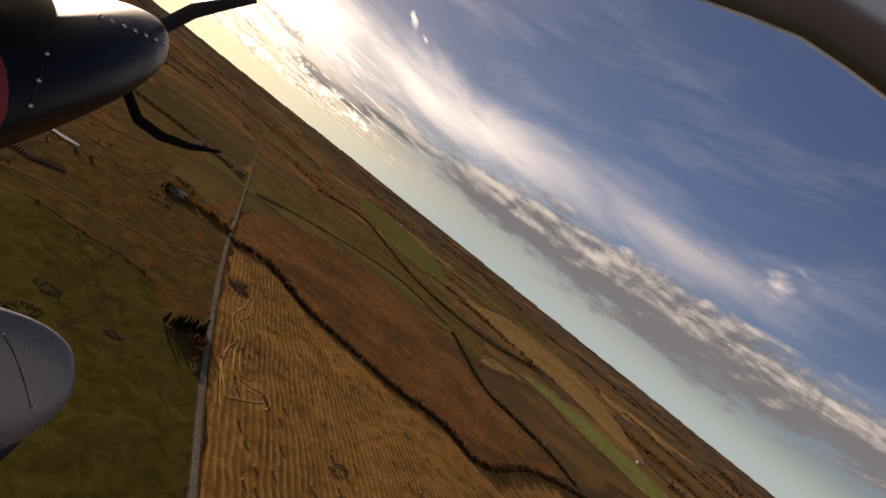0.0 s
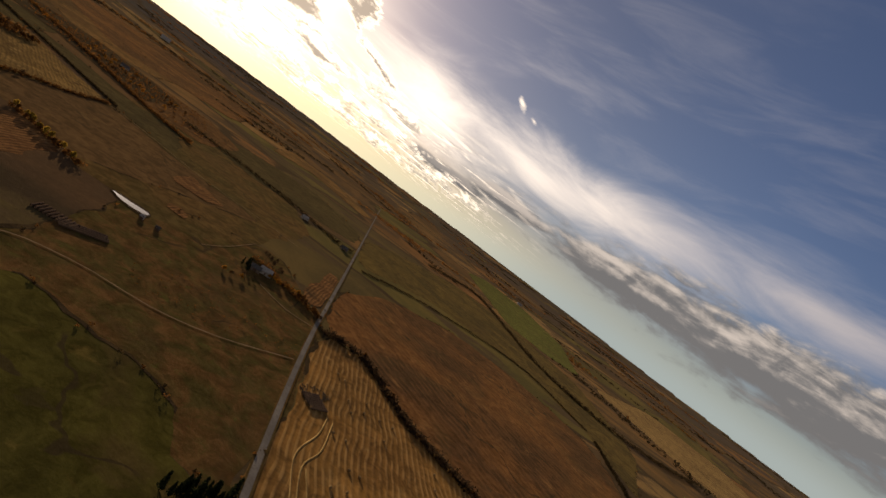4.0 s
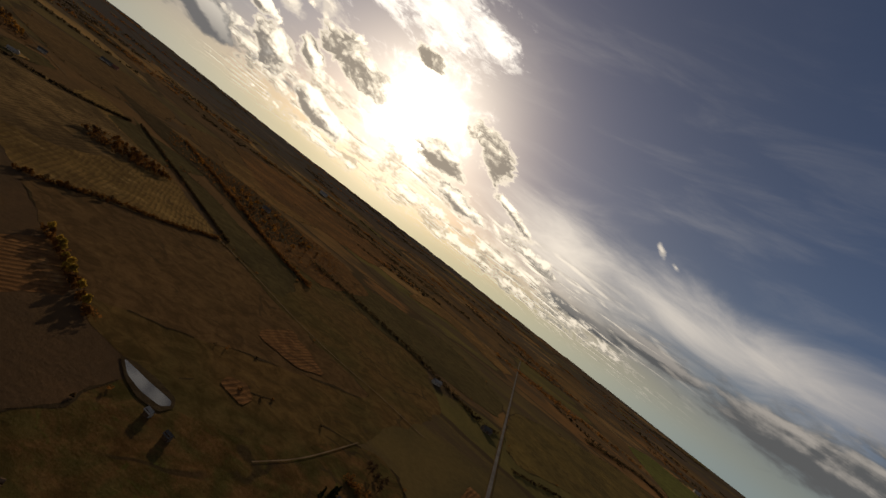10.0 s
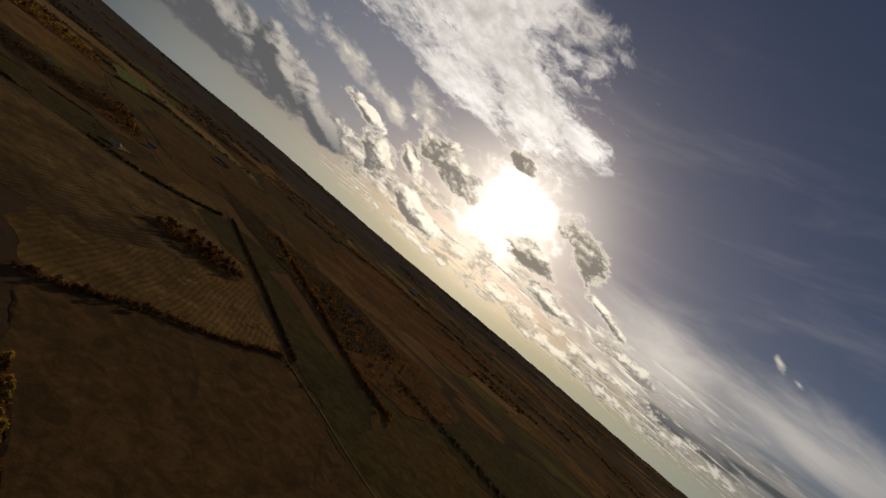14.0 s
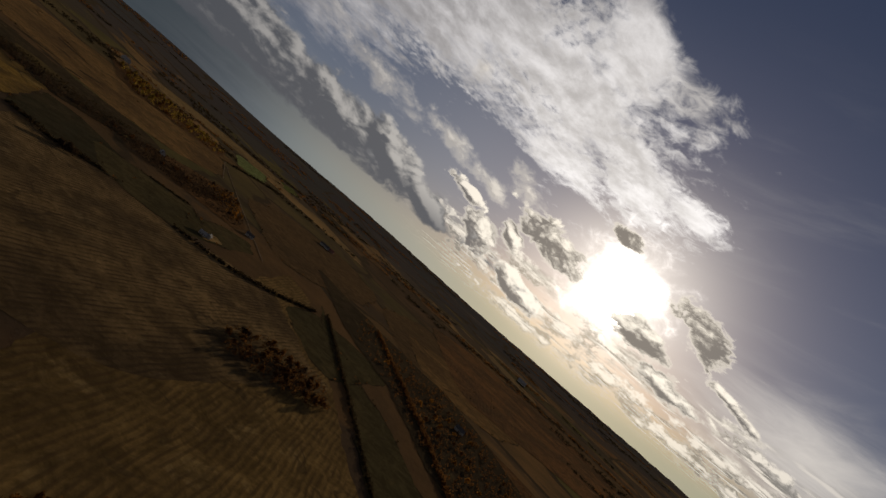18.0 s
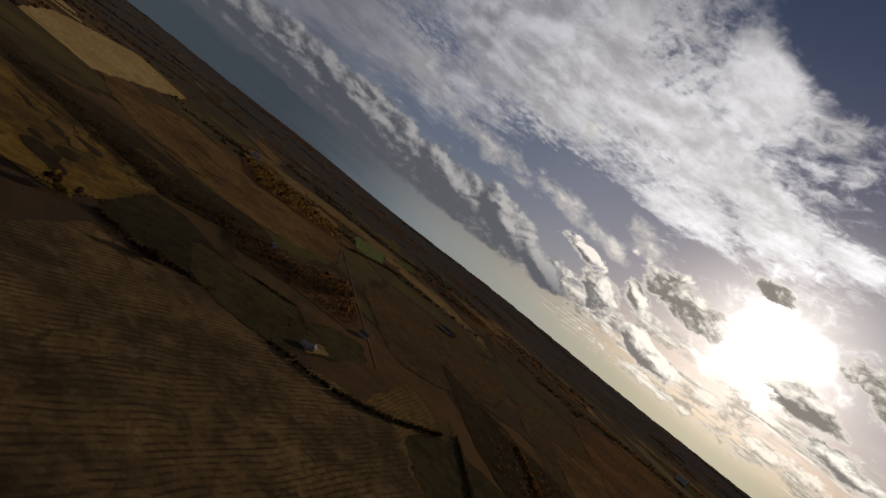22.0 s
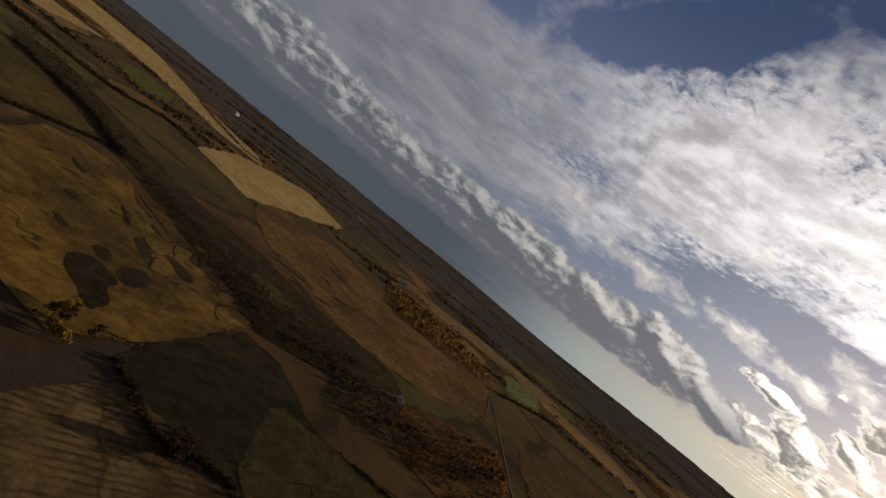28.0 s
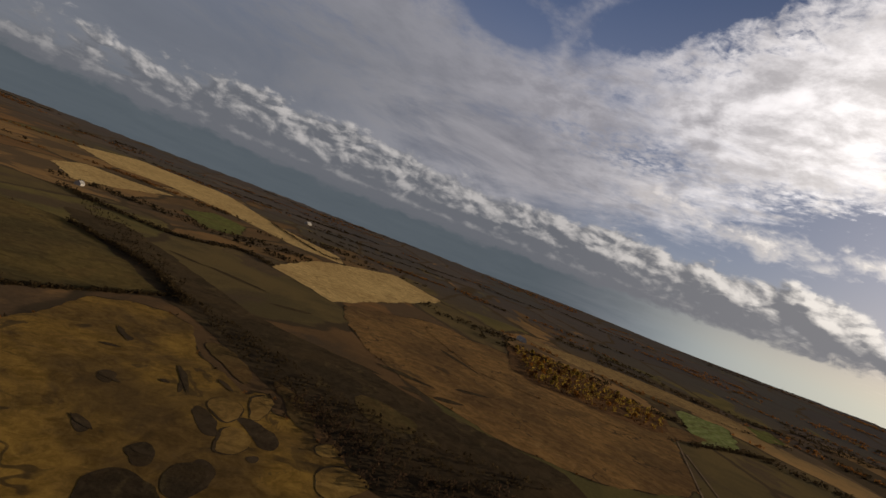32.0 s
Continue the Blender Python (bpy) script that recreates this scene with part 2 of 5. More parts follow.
LOW = [(50.0, 4.2, 7.0, 1.6), (43.0, 3.6, 8.0, 1.3), (62, 4.0, 6.0, 1.3, 0.1), (30, 4.2, 8, 1.0), (34, 2.6, 16, 1.1), (22, 3.2, 9, 1.0), (52, 2.3, 14, 1.0), (46, 6.4, 7, 1.5), (57, 7.0, 5, 1.6), (29, 6.6, 6, 1.2, 0.1), (66, 5.2, 5, 1.4, 0.2)]
WISPS = [(-29, 15.4, 2.6, 2.0, -0.3), (17.8, 15.0, 1.0, 0.5, 0.6), (15.6, 14.3, 0.7, 0.3, 0.2), (75.6, 20.0, 2.4, 1.7), (31, 4.8, 5.0, 0.9), (73, 12.4, 5.0, 1.5, 0.2), (83, 12.0, 7.0, 2.0, 0.1), (62.5, 13.6, 4.5, 1.7, 0.3), (93, 13.5, 7, 1.8), (66, 11.2, 4.0, 1.2, 0.2)]
LAYER = [(-22, 7.2, 32, 4.4, -0.03), (-4, 6.2, 19, 2.8, -0.02), (12, 5.7, 8, 1.1), (20, 4.3, 7, 0.9), (-50, 8.0, 26, 3.6)]


def heaps(under, ovals, gain, dark, lit, thick, floor=0.0, soft=0.75, rim=0.7, cover=1.0, rough=None):
    now, then = rough or (fuzz, fuzz_lit)
    d = w.math("ADD", w.math("MULTIPLY", most(here, ovals), gain), now)
    ahead = w.math("ADD", w.math("MULTIPLY", most(lit_way, ovals), gain), then)
    side = w.step(w.math("SUBTRACT", d, ahead), -0.15, 1.15)
    thin = w.step(d, thick, 0.1)
    shade = w.math("MULTIPLY", w.math("MAXIMUM", side, w.math("MULTIPLY", thin, rim)), w.step(elev, floor - 2.0, floor + 3.0))
    return w.mix(w.step(d, 0.0, soft, 0.0, cover), under, w.mix(shade, dark, lit))


def drawn_out(spot):
    v = w.join(w.math("MULTIPLY", spot[0], 0.045), w.math("MULTIPLY", w.math("ADD", spot[1], w.math("MULTIPLY", spot[0], 0.05)), 0.20))
    return w.math("MULTIPLY", w.math("SUBTRACT", w.noise(v, 2.6, 7, 0.60, 0.4), 0.47), 4.2)


# slate gloom round the bank, away from the sun
col = w.mix(w.math("MULTIPLY", w.math("MULTIPLY", w.step(azim, 84.0, 112.0), w.step(elev, 27.0, 10.0)), 0.85), col, w.mix(w.step(azim, 108.0, 140.0), w.mix(w.step(n_big, 0.35, 0.65), (0.20, 0.203, 0.225), (0.42, 0.41, 0.42)), w.mix(n_big, (0.13, 0.145, 0.165), (0.22, 0.23, 0.25))))
bright = w.mix(w.step(near_sun, 6.0, 55.0), (2.4, 2.18, 1.75), (0.74, 0.69, 0.65))
# glare round the sun, torn by the cloud before it
torn = w.math("MULTIPLY", near_sun, w.math("ADD", w.math("MULTIPLY", w.math("SUBTRACT", w.noise(w.join(w.math("MULTIPLY", azim, 0.1), w.math("MULTIPLY", elev, 0.12)), 3.0, 6, 0.6, 0.6), 0.5), 1.7), 1.0))
halo = w.math("MULTIPLY", w.math("POWER", w.step(near_sun, 25.0, 0.0), 4.4), 1.0)
core = w.math("MULTIPLY", w.math("POWER", w.step(torn, 8.5, 0.0), 3.0), 9.0)
col = w.mix(1.0, col, w.mix(1.0, (1.0, 0.94, 0.83), w.join(halo, halo, halo), "MULTIPLY"), "ADD")
layered = [w.math("ADD", w.math("MULTIPLY", drawn_out(q), 0.7), w.math("MULTIPLY", billow(q, 1.5, 0.9), 0.5)) for q in (here, lit_way)]
col = heaps(col, LAYER, 2.3, (0.150, 0.158, 0.165), (0.56, 0.53, 0.49), 0.7, 4.4, 1.1, 0.45, 0.97, layered)
shadow_c = w.mix(w.step(near_sun, 4.0, 30.0), (0.56, 0.49, 0.40), (0.27, 0.26, 0.26))
col = heaps(col, LOW, 1.4, w.mix(w.step(near_sun, 4.0, 30.0), (0.85, 0.75, 0.55), (0.36, 0.35, 0.32)), bright, 0.8, -3.0, 0.8, 0.7, 0.75, small)
low_flat = w.math("ADD", w.math("MAXIMUM", wz, 0.0), 0.028)
field_way = w.join(w.math("DIVIDE", wx, low_flat), w.math("DIVIDE", wy, low_flat))
field_sun = w.vec("ADD", field_way, tuple(q * 0.16 for q in (sun_way.x, sun_way.y, 0.0)))
field_d, field_a = w.noise(field_way, 1.2, 4, 0.52, 0.2), w.noise(field_sun, 1.2, 4, 0.52, 0.2)
field_on = w.math("MULTIPLY", w.math("MULTIPLY", w.step(azim, 2.0, 24.0), w.step(azim, 74.0, 60.0)), w.math("MULTIPLY", w.step(elev, 0.6, 2.2), w.step(elev, 11.0, 5.0)))
field_c = w.mix(w.step(w.math("SUBTRACT", field_d, field_a), -0.05, 0.10), w.mix(w.step(near_sun, 4.0, 34.0), (0.62, 0.56, 0.42), (0.30, 0.29, 0.28)), bright)
col = w.mix(w.math("MULTIPLY", field_on, w.step(field_d, 0.49, 0.64, 0.0, 0.75)), col, field_c)
col = heaps(col, WISPS, 1.5, w.mix(0.5, shadow_c, bright), bright, 1.6, -2.0, 1.5, 1.0, 0.65)
col = w.mix(1.0, col, w.mix(1.0, (1.0, 0.95, 0.85), w.join(core, core, core), "MULTIPLY"), "ADD")
col = heaps(col, PUFFS, 1.9, shadow_c, bright, 0.75, -2.0, 0.5, 0.85)
bank_d = [w.math("ADD", w.math("MULTIPLY", drawn_out(q), 0.28), w.math("MULTIPLY", billow(q, 1.2, 1.1), 0.85)) for q in (here, lit_way)]
bank_base = w.mix(w.step(near_sun, 22.0, 60.0), (0.25, 0.25, 0.255), (0.155, 0.165, 0.180))
bank_lit = w.mix(w.step(near_sun, 15.0, 60.0), (1.15, 1.08, 0.95), (0.56, 0.54, 0.51))
col = w.mix(w.math("MULTIPLY", w.step(azim, 80.0, 104.0), w.step(elev, 5.6, 3.2)), col, w.mix(n_big, (0.088, 0.110, 0.124), (0.120, 0.144, 0.158)))
under = col
col = heaps(col, BANK, 2.7, bank_base, bank_lit, 0.8, 4.2, 0.8, 0.25, 1.0, bank_d)
col = w.mix(w.step(w.math("ADD", elev, w.math("MULTIPLY", w.math("SUBTRACT", n_fine, 0.5), 2.0)), 1.2, 3.6), under, col)
shine = w.node("ShaderNodeBackground")
w.put(shine.inputs[0], col)
shine.inputs[1].default_value = 1.0
w.put(w.node("ShaderNodeOutputWorld").inputs[0], shine.outputs[0])

sun_data = bpy.data.lights.new("sun", "SUN")
sun_data.energy, sun_data.angle, sun_data.color = 4.8, radians(0.6), (1.0, 0.86, 0.66)
sun = new("sun", sun_data)
sun.matrix_world = look(sun_way * 3000, (0, 0, 0))

# ---- land ----
MID = Vector((-430.0, 270.0))


def height(x, y):
    """Flat farmland that rises to low hills all round."""
    u = min(max((math.hypot(x - MID.x, y - MID.y) - 1700) / 2600, 0.0), 1.0)
    return 122 * u ** 1.35 + 16 * u * noise.noise((x / 1100, y / 1100, 3.0))


def material(name, build, rough=0.9):
    m = bpy.data.materials.new(name)
    m.use_nodes = True
    n = Nodes(m.node_tree)
    bsdf = n.node("ShaderNodeBsdfPrincipled")
    bsdf.inputs["Roughness"].default_value = rough
    bsdf.inputs["Specular IOR Level"].default_value = 0.0
    last = build(n, bsdf)
    n.put(n.node("ShaderNodeOutputMaterial").inputs[0], last or bsdf.outputs[0])
    return m


def place(n):
    return n.node("ShaderNodeNewGeometry").outputs["Position"]


def soil(name, a, b, c, rows=None, patch=0.012, contrast=1.0, bump=0.5, weeds=0.4):
    """Field ground: two main tones in broad patches, a third in stains, weedy growth, and rows (metres apart, degrees, tone, strength)."""
    def build(n, bsdf):
        p = place(n)
        broad = n.step(n.noise(p, patch, 5, 0.6, 0.6), 0.5 - 0.22 / contrast, 0.5 + 0.22 / contrast)
        tint = n.mix(broad, a, b)
        stain = n.step(n.noise(p, patch * 2.7, 6, 0.65, 1.2), 0.56, 0.70)
        tint = n.mix(n.math("MULTIPLY", stain, 0.7), tint, c)
        mottle = n.noise(p, 0.075, 5, 0.7, 0.8)
        tint = n.mix(1.0, tint, n.mix(n.step(mottle, 0.32, 0.68), (0.64, 0.63, 0.62), (1.26, 1.25, 1.22)), "MULTIPLY")
        wild = n.step(n.noise(p, 0.0085, 7, 0.68, 1.4), 0.50, 0.66)
        tint = n.mix(n.math("MULTIPLY", wild, weeds), tint, n.mix(mottle, (0.045, 0.029, 0.013), (0.085, 0.052, 0.020)))
        blot = n.math("MULTIPLY", n.step(n.noise(p, 0.030, 4, 0.55, 0.9), 0.625, 0.665), n.step(n.noise(p, 0.0045, 3), 0.44, 0.58))
        tint = n.mix(n.math("MULTIPLY", blot, 0.7 * min(1.0, weeds * 1.8)), tint, (0.040, 0.028, 0.014))
        thread = n.math("ABSOLUTE", n.math("SUBTRACT", n.noise(p, 0.0075, 4, 0.5, 0.4), 0.5))
        ditch = n.math("MULTIPLY", n.step(thread, 0.0075, 0.003), n.step(n.noise(p, 0.011, 3, 0.6), 0.50, 0.56))
        tint = n.mix(n.math("MULTIPLY", ditch, 0.75 * min(1.0, weeds * 1.8)), tint, (0.032, 0.022, 0.012))
        grain = n.noise(p, 0.35, 6, 0.7)
        tint = n.mix(1.0, tint, n.mix(grain, (0.62, 0.62, 0.62), (1.38, 1.38, 1.38)), "MULTIPLY")
        lift = grain
        if rows:
            gap, angle, tone, power = rows
            x, y, z = n.split(p)
            bend = n.math("MULTIPLY", n.math("SUBTRACT", n.noise(p, 0.02, 2), 0.5), gap * 2.2)
            across = n.math("ADD", n.math("ADD", n.math("MULTIPLY", x, math.cos(radians(angle))), n.math("MULTIPLY", y, math.sin(radians(angle)))), bend)
            wave = n.math("ADD", n.math("MULTIPLY", n.math("SINE", n.math("MULTIPLY", across, 2 * math.pi / gap)), 0.5), 0.5)
            broken = n.step(n.noise(p, 0.06, 4, 0.7), 0.35, 0.6)
            tint = n.mix(n.math("MULTIPLY", n.math("MULTIPLY", n.step(wave, 0.45, 0.95), broken), power), tint, tone)
            lift = n.math("ADD", lift, wave)
        n.put(bsdf.inputs["Base Color"], tint)
        bsdf.inputs["Sheen Weight"].default_value, bsdf.inputs["Sheen Roughness"].default_value = 0.03, 0.4
        bsdf.inputs["Sheen Tint"].default_value = (0.62, 0.46, 0.27, 1)
        bp = n.node("ShaderNodeBump")
        bp.inputs["Strength"].default_value, bp.inputs["Distance"].default_value = bump, 0.4
        n.put(bp.inputs["Height"], lift)
        n.put(bsdf.inputs["Normal"], bp.outputs[0])
    return material(name, build)


MAT = {
    "stubble": soil("stubble_rows", (0.215, 0.108, 0.030), (0.135, 0.067, 0.021), (0.25, 0.150, 0.056), (4.2, 26, (0.36, 0.205, 0.072), 0.55), 0.012, 1.3, 0.5, 0.3),
    "redbrown": soil("red_brown_earth", (0.145, 0.063, 0.021), (0.066, 0.034, 0.016), (0.20, 0.098, 0.034), (9.0, 60, (0.19, 0.09, 0.033), 0.3), 0.007, 1.8, 0.5, 0.65),
    "green": soil("winter_crop", (0.066, 0.056, 0.012), (0.044, 0.038, 0.010), (0.092, 0.064, 0.017), None, 0.010, 1.0, 0.5, 0.6),
    "olive": soil("olive_grass", (0.100, 0.068, 0.019), (0.056, 0.042, 0.015), (0.118, 0.070, 0.021), None, 0.010, 1.5),
    "brightgreen": soil("sprouting_crop", (0.095, 0.105, 0.022), (0.070, 0.080, 0.018), (0.13, 0.11, 0.03), None, 0.005),
    "palegreen": soil("pale_crop", (0.14, 0.17, 0.045), (0.10, 0.12, 0.03), (0.20, 0.19, 0.08), (22.0, 70, (0.22, 0.24, 0.09), 0.5), 0.006),
    "tan": soil("dry_grass", (0.25, 0.155, 0.055), (0.19, 0.115, 0.042), (0.13, 0.08, 0.03), None, 0.006),
    "rough": soil("rough_grass", (0.096, 0.050, 0.018), (0.054, 0.042, 0.013), (0.060, 0.062, 0.014), None, 0.05, 1.6, 0.9, 0.6),
    "olivebrown": soil("olive_brown_grass", (0.098, 0.056, 0.019), (0.062, 0.045, 0.015), (0.115, 0.066, 0.021), None, 0.010, 1.6, 0.5, 0.6),
    "plough": soil("ploughed_earth", (0.17, 0.082, 0.03), (0.13, 0.06, 0.024), (0.20, 0.11, 0.045), (3.6, 20, (0.06, 0.03, 0.014), 0.8)),
    "straw": soil("bright_straw", (0.50, 0.33, 0.115), (0.40, 0.255, 0.088), (0.24, 0.145, 0.055), (34.0, 190, (0.28, 0.17, 0.06), 0.3), 0.006, 1.2, 0.5, 0.12),
    "drygrass": soil("dry_brown_grass", (0.185, 0.098, 0.030), (0.100, 0.054, 0.020), (0.225, 0.130, 0.044), (26.0, 15, (0.09, 0.05, 0.022), 0.35), 0.007, 1.6, 0.5, 0.55),
    "brown": soil("brown_grass", (0.10, 0.056, 0.022), (0.070, 0.040, 0.018), (0.13, 0.075, 0.028), None, 0.007),
    "stubble2": soil("yellow_stubble", (0.185, 0.110, 0.034), (0.110, 0.066, 0.022), (0.22, 0.14, 0.050), (4.5, 65, (0.07, 0.040, 0.016), 0.7), 0.010, 1.4),
    "darkgreen": soil("dull_green_crop", (0.062, 0.047, 0.018), (0.042, 0.034, 0.014), (0.078, 0.052, 0.018), None, 0.009, 1.3),
    "furrow": soil("grey_brown_furrows", (0.180, 0.110, 0.042), (0.075, 0.047, 0.021), (0.15, 0.10, 0.042), (4.6, 50, (0.042, 0.026, 0.014), 0.75), 0.013, 1.6),
    "darkfield": soil("dark_wet_crop", (0.024, 0.023, 0.012), (0.034, 0.027, 0.013), (0.042, 0.034, 0.014), None, 0.008),
    "yellow": soil("golden_stubble", (0.215, 0.122, 0.024), (0.105, 0.061, 0.018), (0.075, 0.046, 0.018), None, 0.012, 1.6, 0.5, 0.55),
    "scrub": soil("boggy_scrub_ground", (0.042, 0.028, 0.014), (0.028, 0.020, 0.011), (0.085, 0.06, 0.024), None, 0.012, 1.5, 1.0),
}


def countryside(n, bsdf):
    """Patchwork of distant fields, hedges between them, woods in blotches, bluish far haze painted in."""
    p = place(n)
    x, y, z = n.split(p)
    wobble = n.math("MULTIPLY", n.math("SUBTRACT", n.noise(p, 0.004, 4), 0.5), 240.0)
    q = n.join(n.math("ADD", n.math("ADD", n.math("MULTIPLY", x, 0.55), n.math("MULTIPLY", y, 0.30)), wobble), n.math("SUBTRACT", n.math("MULTIPLY", y, 1.0), n.math("MULTIPLY", x, 0.5)))
    cell = n.node("ShaderNodeTexVoronoi")
    n.put(cell.inputs["Vector"], q)
    cell.inputs["Scale"].default_value = 1 / 330
    hue = n.split(cell.outputs["Color"])[0]
    ramp = n.node("ShaderNodeValToRGB")
    ramp.color_ramp.interpolation = "CONSTANT"
    tones = [(0.0, (0.075, 0.042, 0.019)), (0.2, (0.11, 0.062, 0.024)), (0.36, (0.055, 0.045, 0.018)), (0.5, (0.16, 0.092, 0.035)), (0.62, (0.065, 0.060, 0.018)),
             (0.74, (0.12, 0.058, 0.022)), (0.86, (0.05, 0.030, 0.018)), (0.94, (0.20, 0.125, 0.048))]
    while len(ramp.color_ramp.elements) < len(tones):
        ramp.color_ramp.elements.new(0.5)
    for e, (at, c) in zip(ramp.color_ramp.elements, tones):
        e.position, e.color = at, (*c, 1)
    n.put(ramp.inputs[0], hue)
    edge = n.node("ShaderNodeTexVoronoi")
    edge.feature = "DISTANCE_TO_EDGE"
    n.put(edge.inputs["Vector"], q)
    edge.inputs["Scale"].default_value = 1 / 330
    rim = n.math("ADD", edge.outputs["Distance"], n.math("MULTIPLY", n.math("SUBTRACT", n.noise(p, 0.03, 4), 0.5), 0.05))
    patch = n.mix(0.25, ramp.outputs[0], (0.088, 0.056, 0.024))
    tint = n.mix(n.step(n.noise(p, 0.006, 5, 0.65, 0.5), 0.38, 0.62), patch, n.mix(1.0, patch, (1.6, 1.45, 1.25), "MULTIPLY"))
    # out: far haze and the western cloud bank's shade, painted as darker bluish ground
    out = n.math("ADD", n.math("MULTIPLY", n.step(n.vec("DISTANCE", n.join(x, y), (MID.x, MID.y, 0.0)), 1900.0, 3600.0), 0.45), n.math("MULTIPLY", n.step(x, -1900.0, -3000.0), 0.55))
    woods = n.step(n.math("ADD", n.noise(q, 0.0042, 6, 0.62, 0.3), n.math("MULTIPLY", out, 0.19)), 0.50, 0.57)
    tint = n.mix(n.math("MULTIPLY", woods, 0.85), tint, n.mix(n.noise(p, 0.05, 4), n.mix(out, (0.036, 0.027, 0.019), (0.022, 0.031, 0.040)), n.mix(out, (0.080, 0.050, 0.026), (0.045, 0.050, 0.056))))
    tint = n.mix(n.step(rim, 0.035, 0.012), tint, (0.042, 0.029, 0.016))
    grain = n.noise(p, 0.25, 6, 0.7)
    tint = n.mix(1.0, tint, n.mix(grain, (0.6, 0.6, 0.6), (1.4, 1.4, 1.4)), "MULTIPLY")
    n.put(bsdf.inputs["Base Color"], tint)
    bsdf.inputs["Sheen Weight"].default_value, bsdf.inputs["Sheen Roughness"].default_value = 0.03, 0.4
    bsdf.inputs["Sheen Tint"].default_value = (0.62, 0.46, 0.27, 1)
    bp = n.node("ShaderNodeBump")
    bp.inputs["Strength"].default_value, bp.inputs["Distance"].default_value = 0.7, 0.5
    n.put(bp.inputs["Height"], grain)
    n.put(bsdf.inputs["Normal"], bp.outputs[0])


MAT["land"] = material("fields_with_painted_haze", countryside)


def mesh_of(name, bm, mat):
    me = bpy.data.meshes.new(name)
    bm.to_mesh(me)
    bm.free()
    me.materials.append(mat)
    return me


def part(name, bm, mat, parent, label=""):
    ob = new(name, mesh_of(name, bm, mat))
    ob.parent = parent
    return tagged(ob, label)


def ground_sheet():
    bm = bmesh.new()
    step, reach = 80, 54
    grid = {}
    for i in range(-reach, reach + 1):
        for j in range(-reach, reach + 1):
            if math.hypot(i, j) <= reach:
                x, y = MID.x + i * step, MID.y + j * step
                grid[i, j] = bm.verts.new((x, y, height(x, y)))
    for (i, j), v in grid.items():
        some = [grid.get(k) for k in ((i, j), (i + 1, j), (i + 1, j + 1), (i, j + 1))]
        if all(some):
            bm.faces.new(some)
    for f in bm.faces:
        f.smooth = True
    tagged(new("ground", mesh_of("ground", bm, MAT["land"])), "rolling brown autumn farmland with hedges and woods, painted bluish haze at the hills", "farmland", kind="structure")


ground_sheet()
layers = iter(range(1, 400))
open_fields = []



def field(name, label, mat, corners, soften=2, edge=5.0, cut=0.12):
    """A field: its outline rounded a little, cut into a grid and laid on the land."""
    pts = [Vector(c) for c in corners]
    if mat in ("yellow", "darkfield", "straw"):
        soften, cut = 1, 0.06
    for _ in range(soften):
        pts = [q for a, b in zip(pts, pts[1:] + pts[:1]) for q in (a.lerp(b, cut), a.lerp(b, 1 - cut))]
    ragged = []
    edge = min(edge, (0.055 if name == "bare_patch" else 0.03) * sum((b - a).length for a, b in zip(pts, pts[1:])))
    for a, b in zip(pts, pts[1:] + pts[:1]):
        n = max(1, int((b - a).length / 5))
        for k in range(n):
            q = a.lerp(b, k / n)
            wob = noise.noise_vector((q.x / 26, q.y / 26, 1.7)) * edge + noise.noise_vector((q.x / 9, q.y / 9, 4.2)) * edge * 0.45 + noise.noise_vector((q.x / 70, q.y / 70, 8.0)) * edge * 1.2
            ragged.append(Vector((q.x + wob.x, q.y + wob.y)))
    if mat in ("straw", "tan", "drygrass", "brightgreen", "palegreen", "darkgreen"):
        open_fields.append([Vector(c) for c in corners])
    pts = ragged
    lift = 0.03 + 0.005 * next(layers)
    bm = bmesh.new()
    xs, ys = [p.x for p in pts], [p.y for p in pts]
    far = math.hypot(sum(xs) / len(xs) - MID.x, sum(ys) / len(ys) - MID.y) > 1300
    inner = []
    if far:
        inner = [Vector((MID.x + i * 80, MID.y + j * 80)) for i in range(math.ceil((min(xs) - MID.x) / 80), math.floor((max(xs) - MID.x) / 80) + 1)
                 for j in range(math.ceil((min(ys) - MID.y) / 80), math.floor((max(ys) - MID.y) / 80) + 1)]
    flat_v, _, flat_f, *_ = geometry.delaunay_2d_cdt(pts + inner, [], [list(range(len(pts)))], 1, 0.01)
    made = [bm.verts.new((v.x, v.y, 0)) for v in flat_v]
    for f in flat_f:
        bm.faces.new([made[k] for k in f])
    bmesh.ops.delete(bm, geom=[v for v in bm.verts if not v.link_faces], context="VERTS")
    for v in bm.verts:
        v.co.z = height(v.co.x, v.co.y) + lift + (0.3 if far else 0.0)
    bm.normal_update()
    for f in bm.faces:
        if f.normal.z < 0:
            f.normal_flip()
    if edge > 4 and mat not in ("scrub", "furrow", "stubble2", "plough", "rust", "olivebrown"):
        margin(pts, lift)
    return tagged(new(name, mesh_of(name, bm, MAT[mat])), label, "field", kind="structure")


margin_spots = []


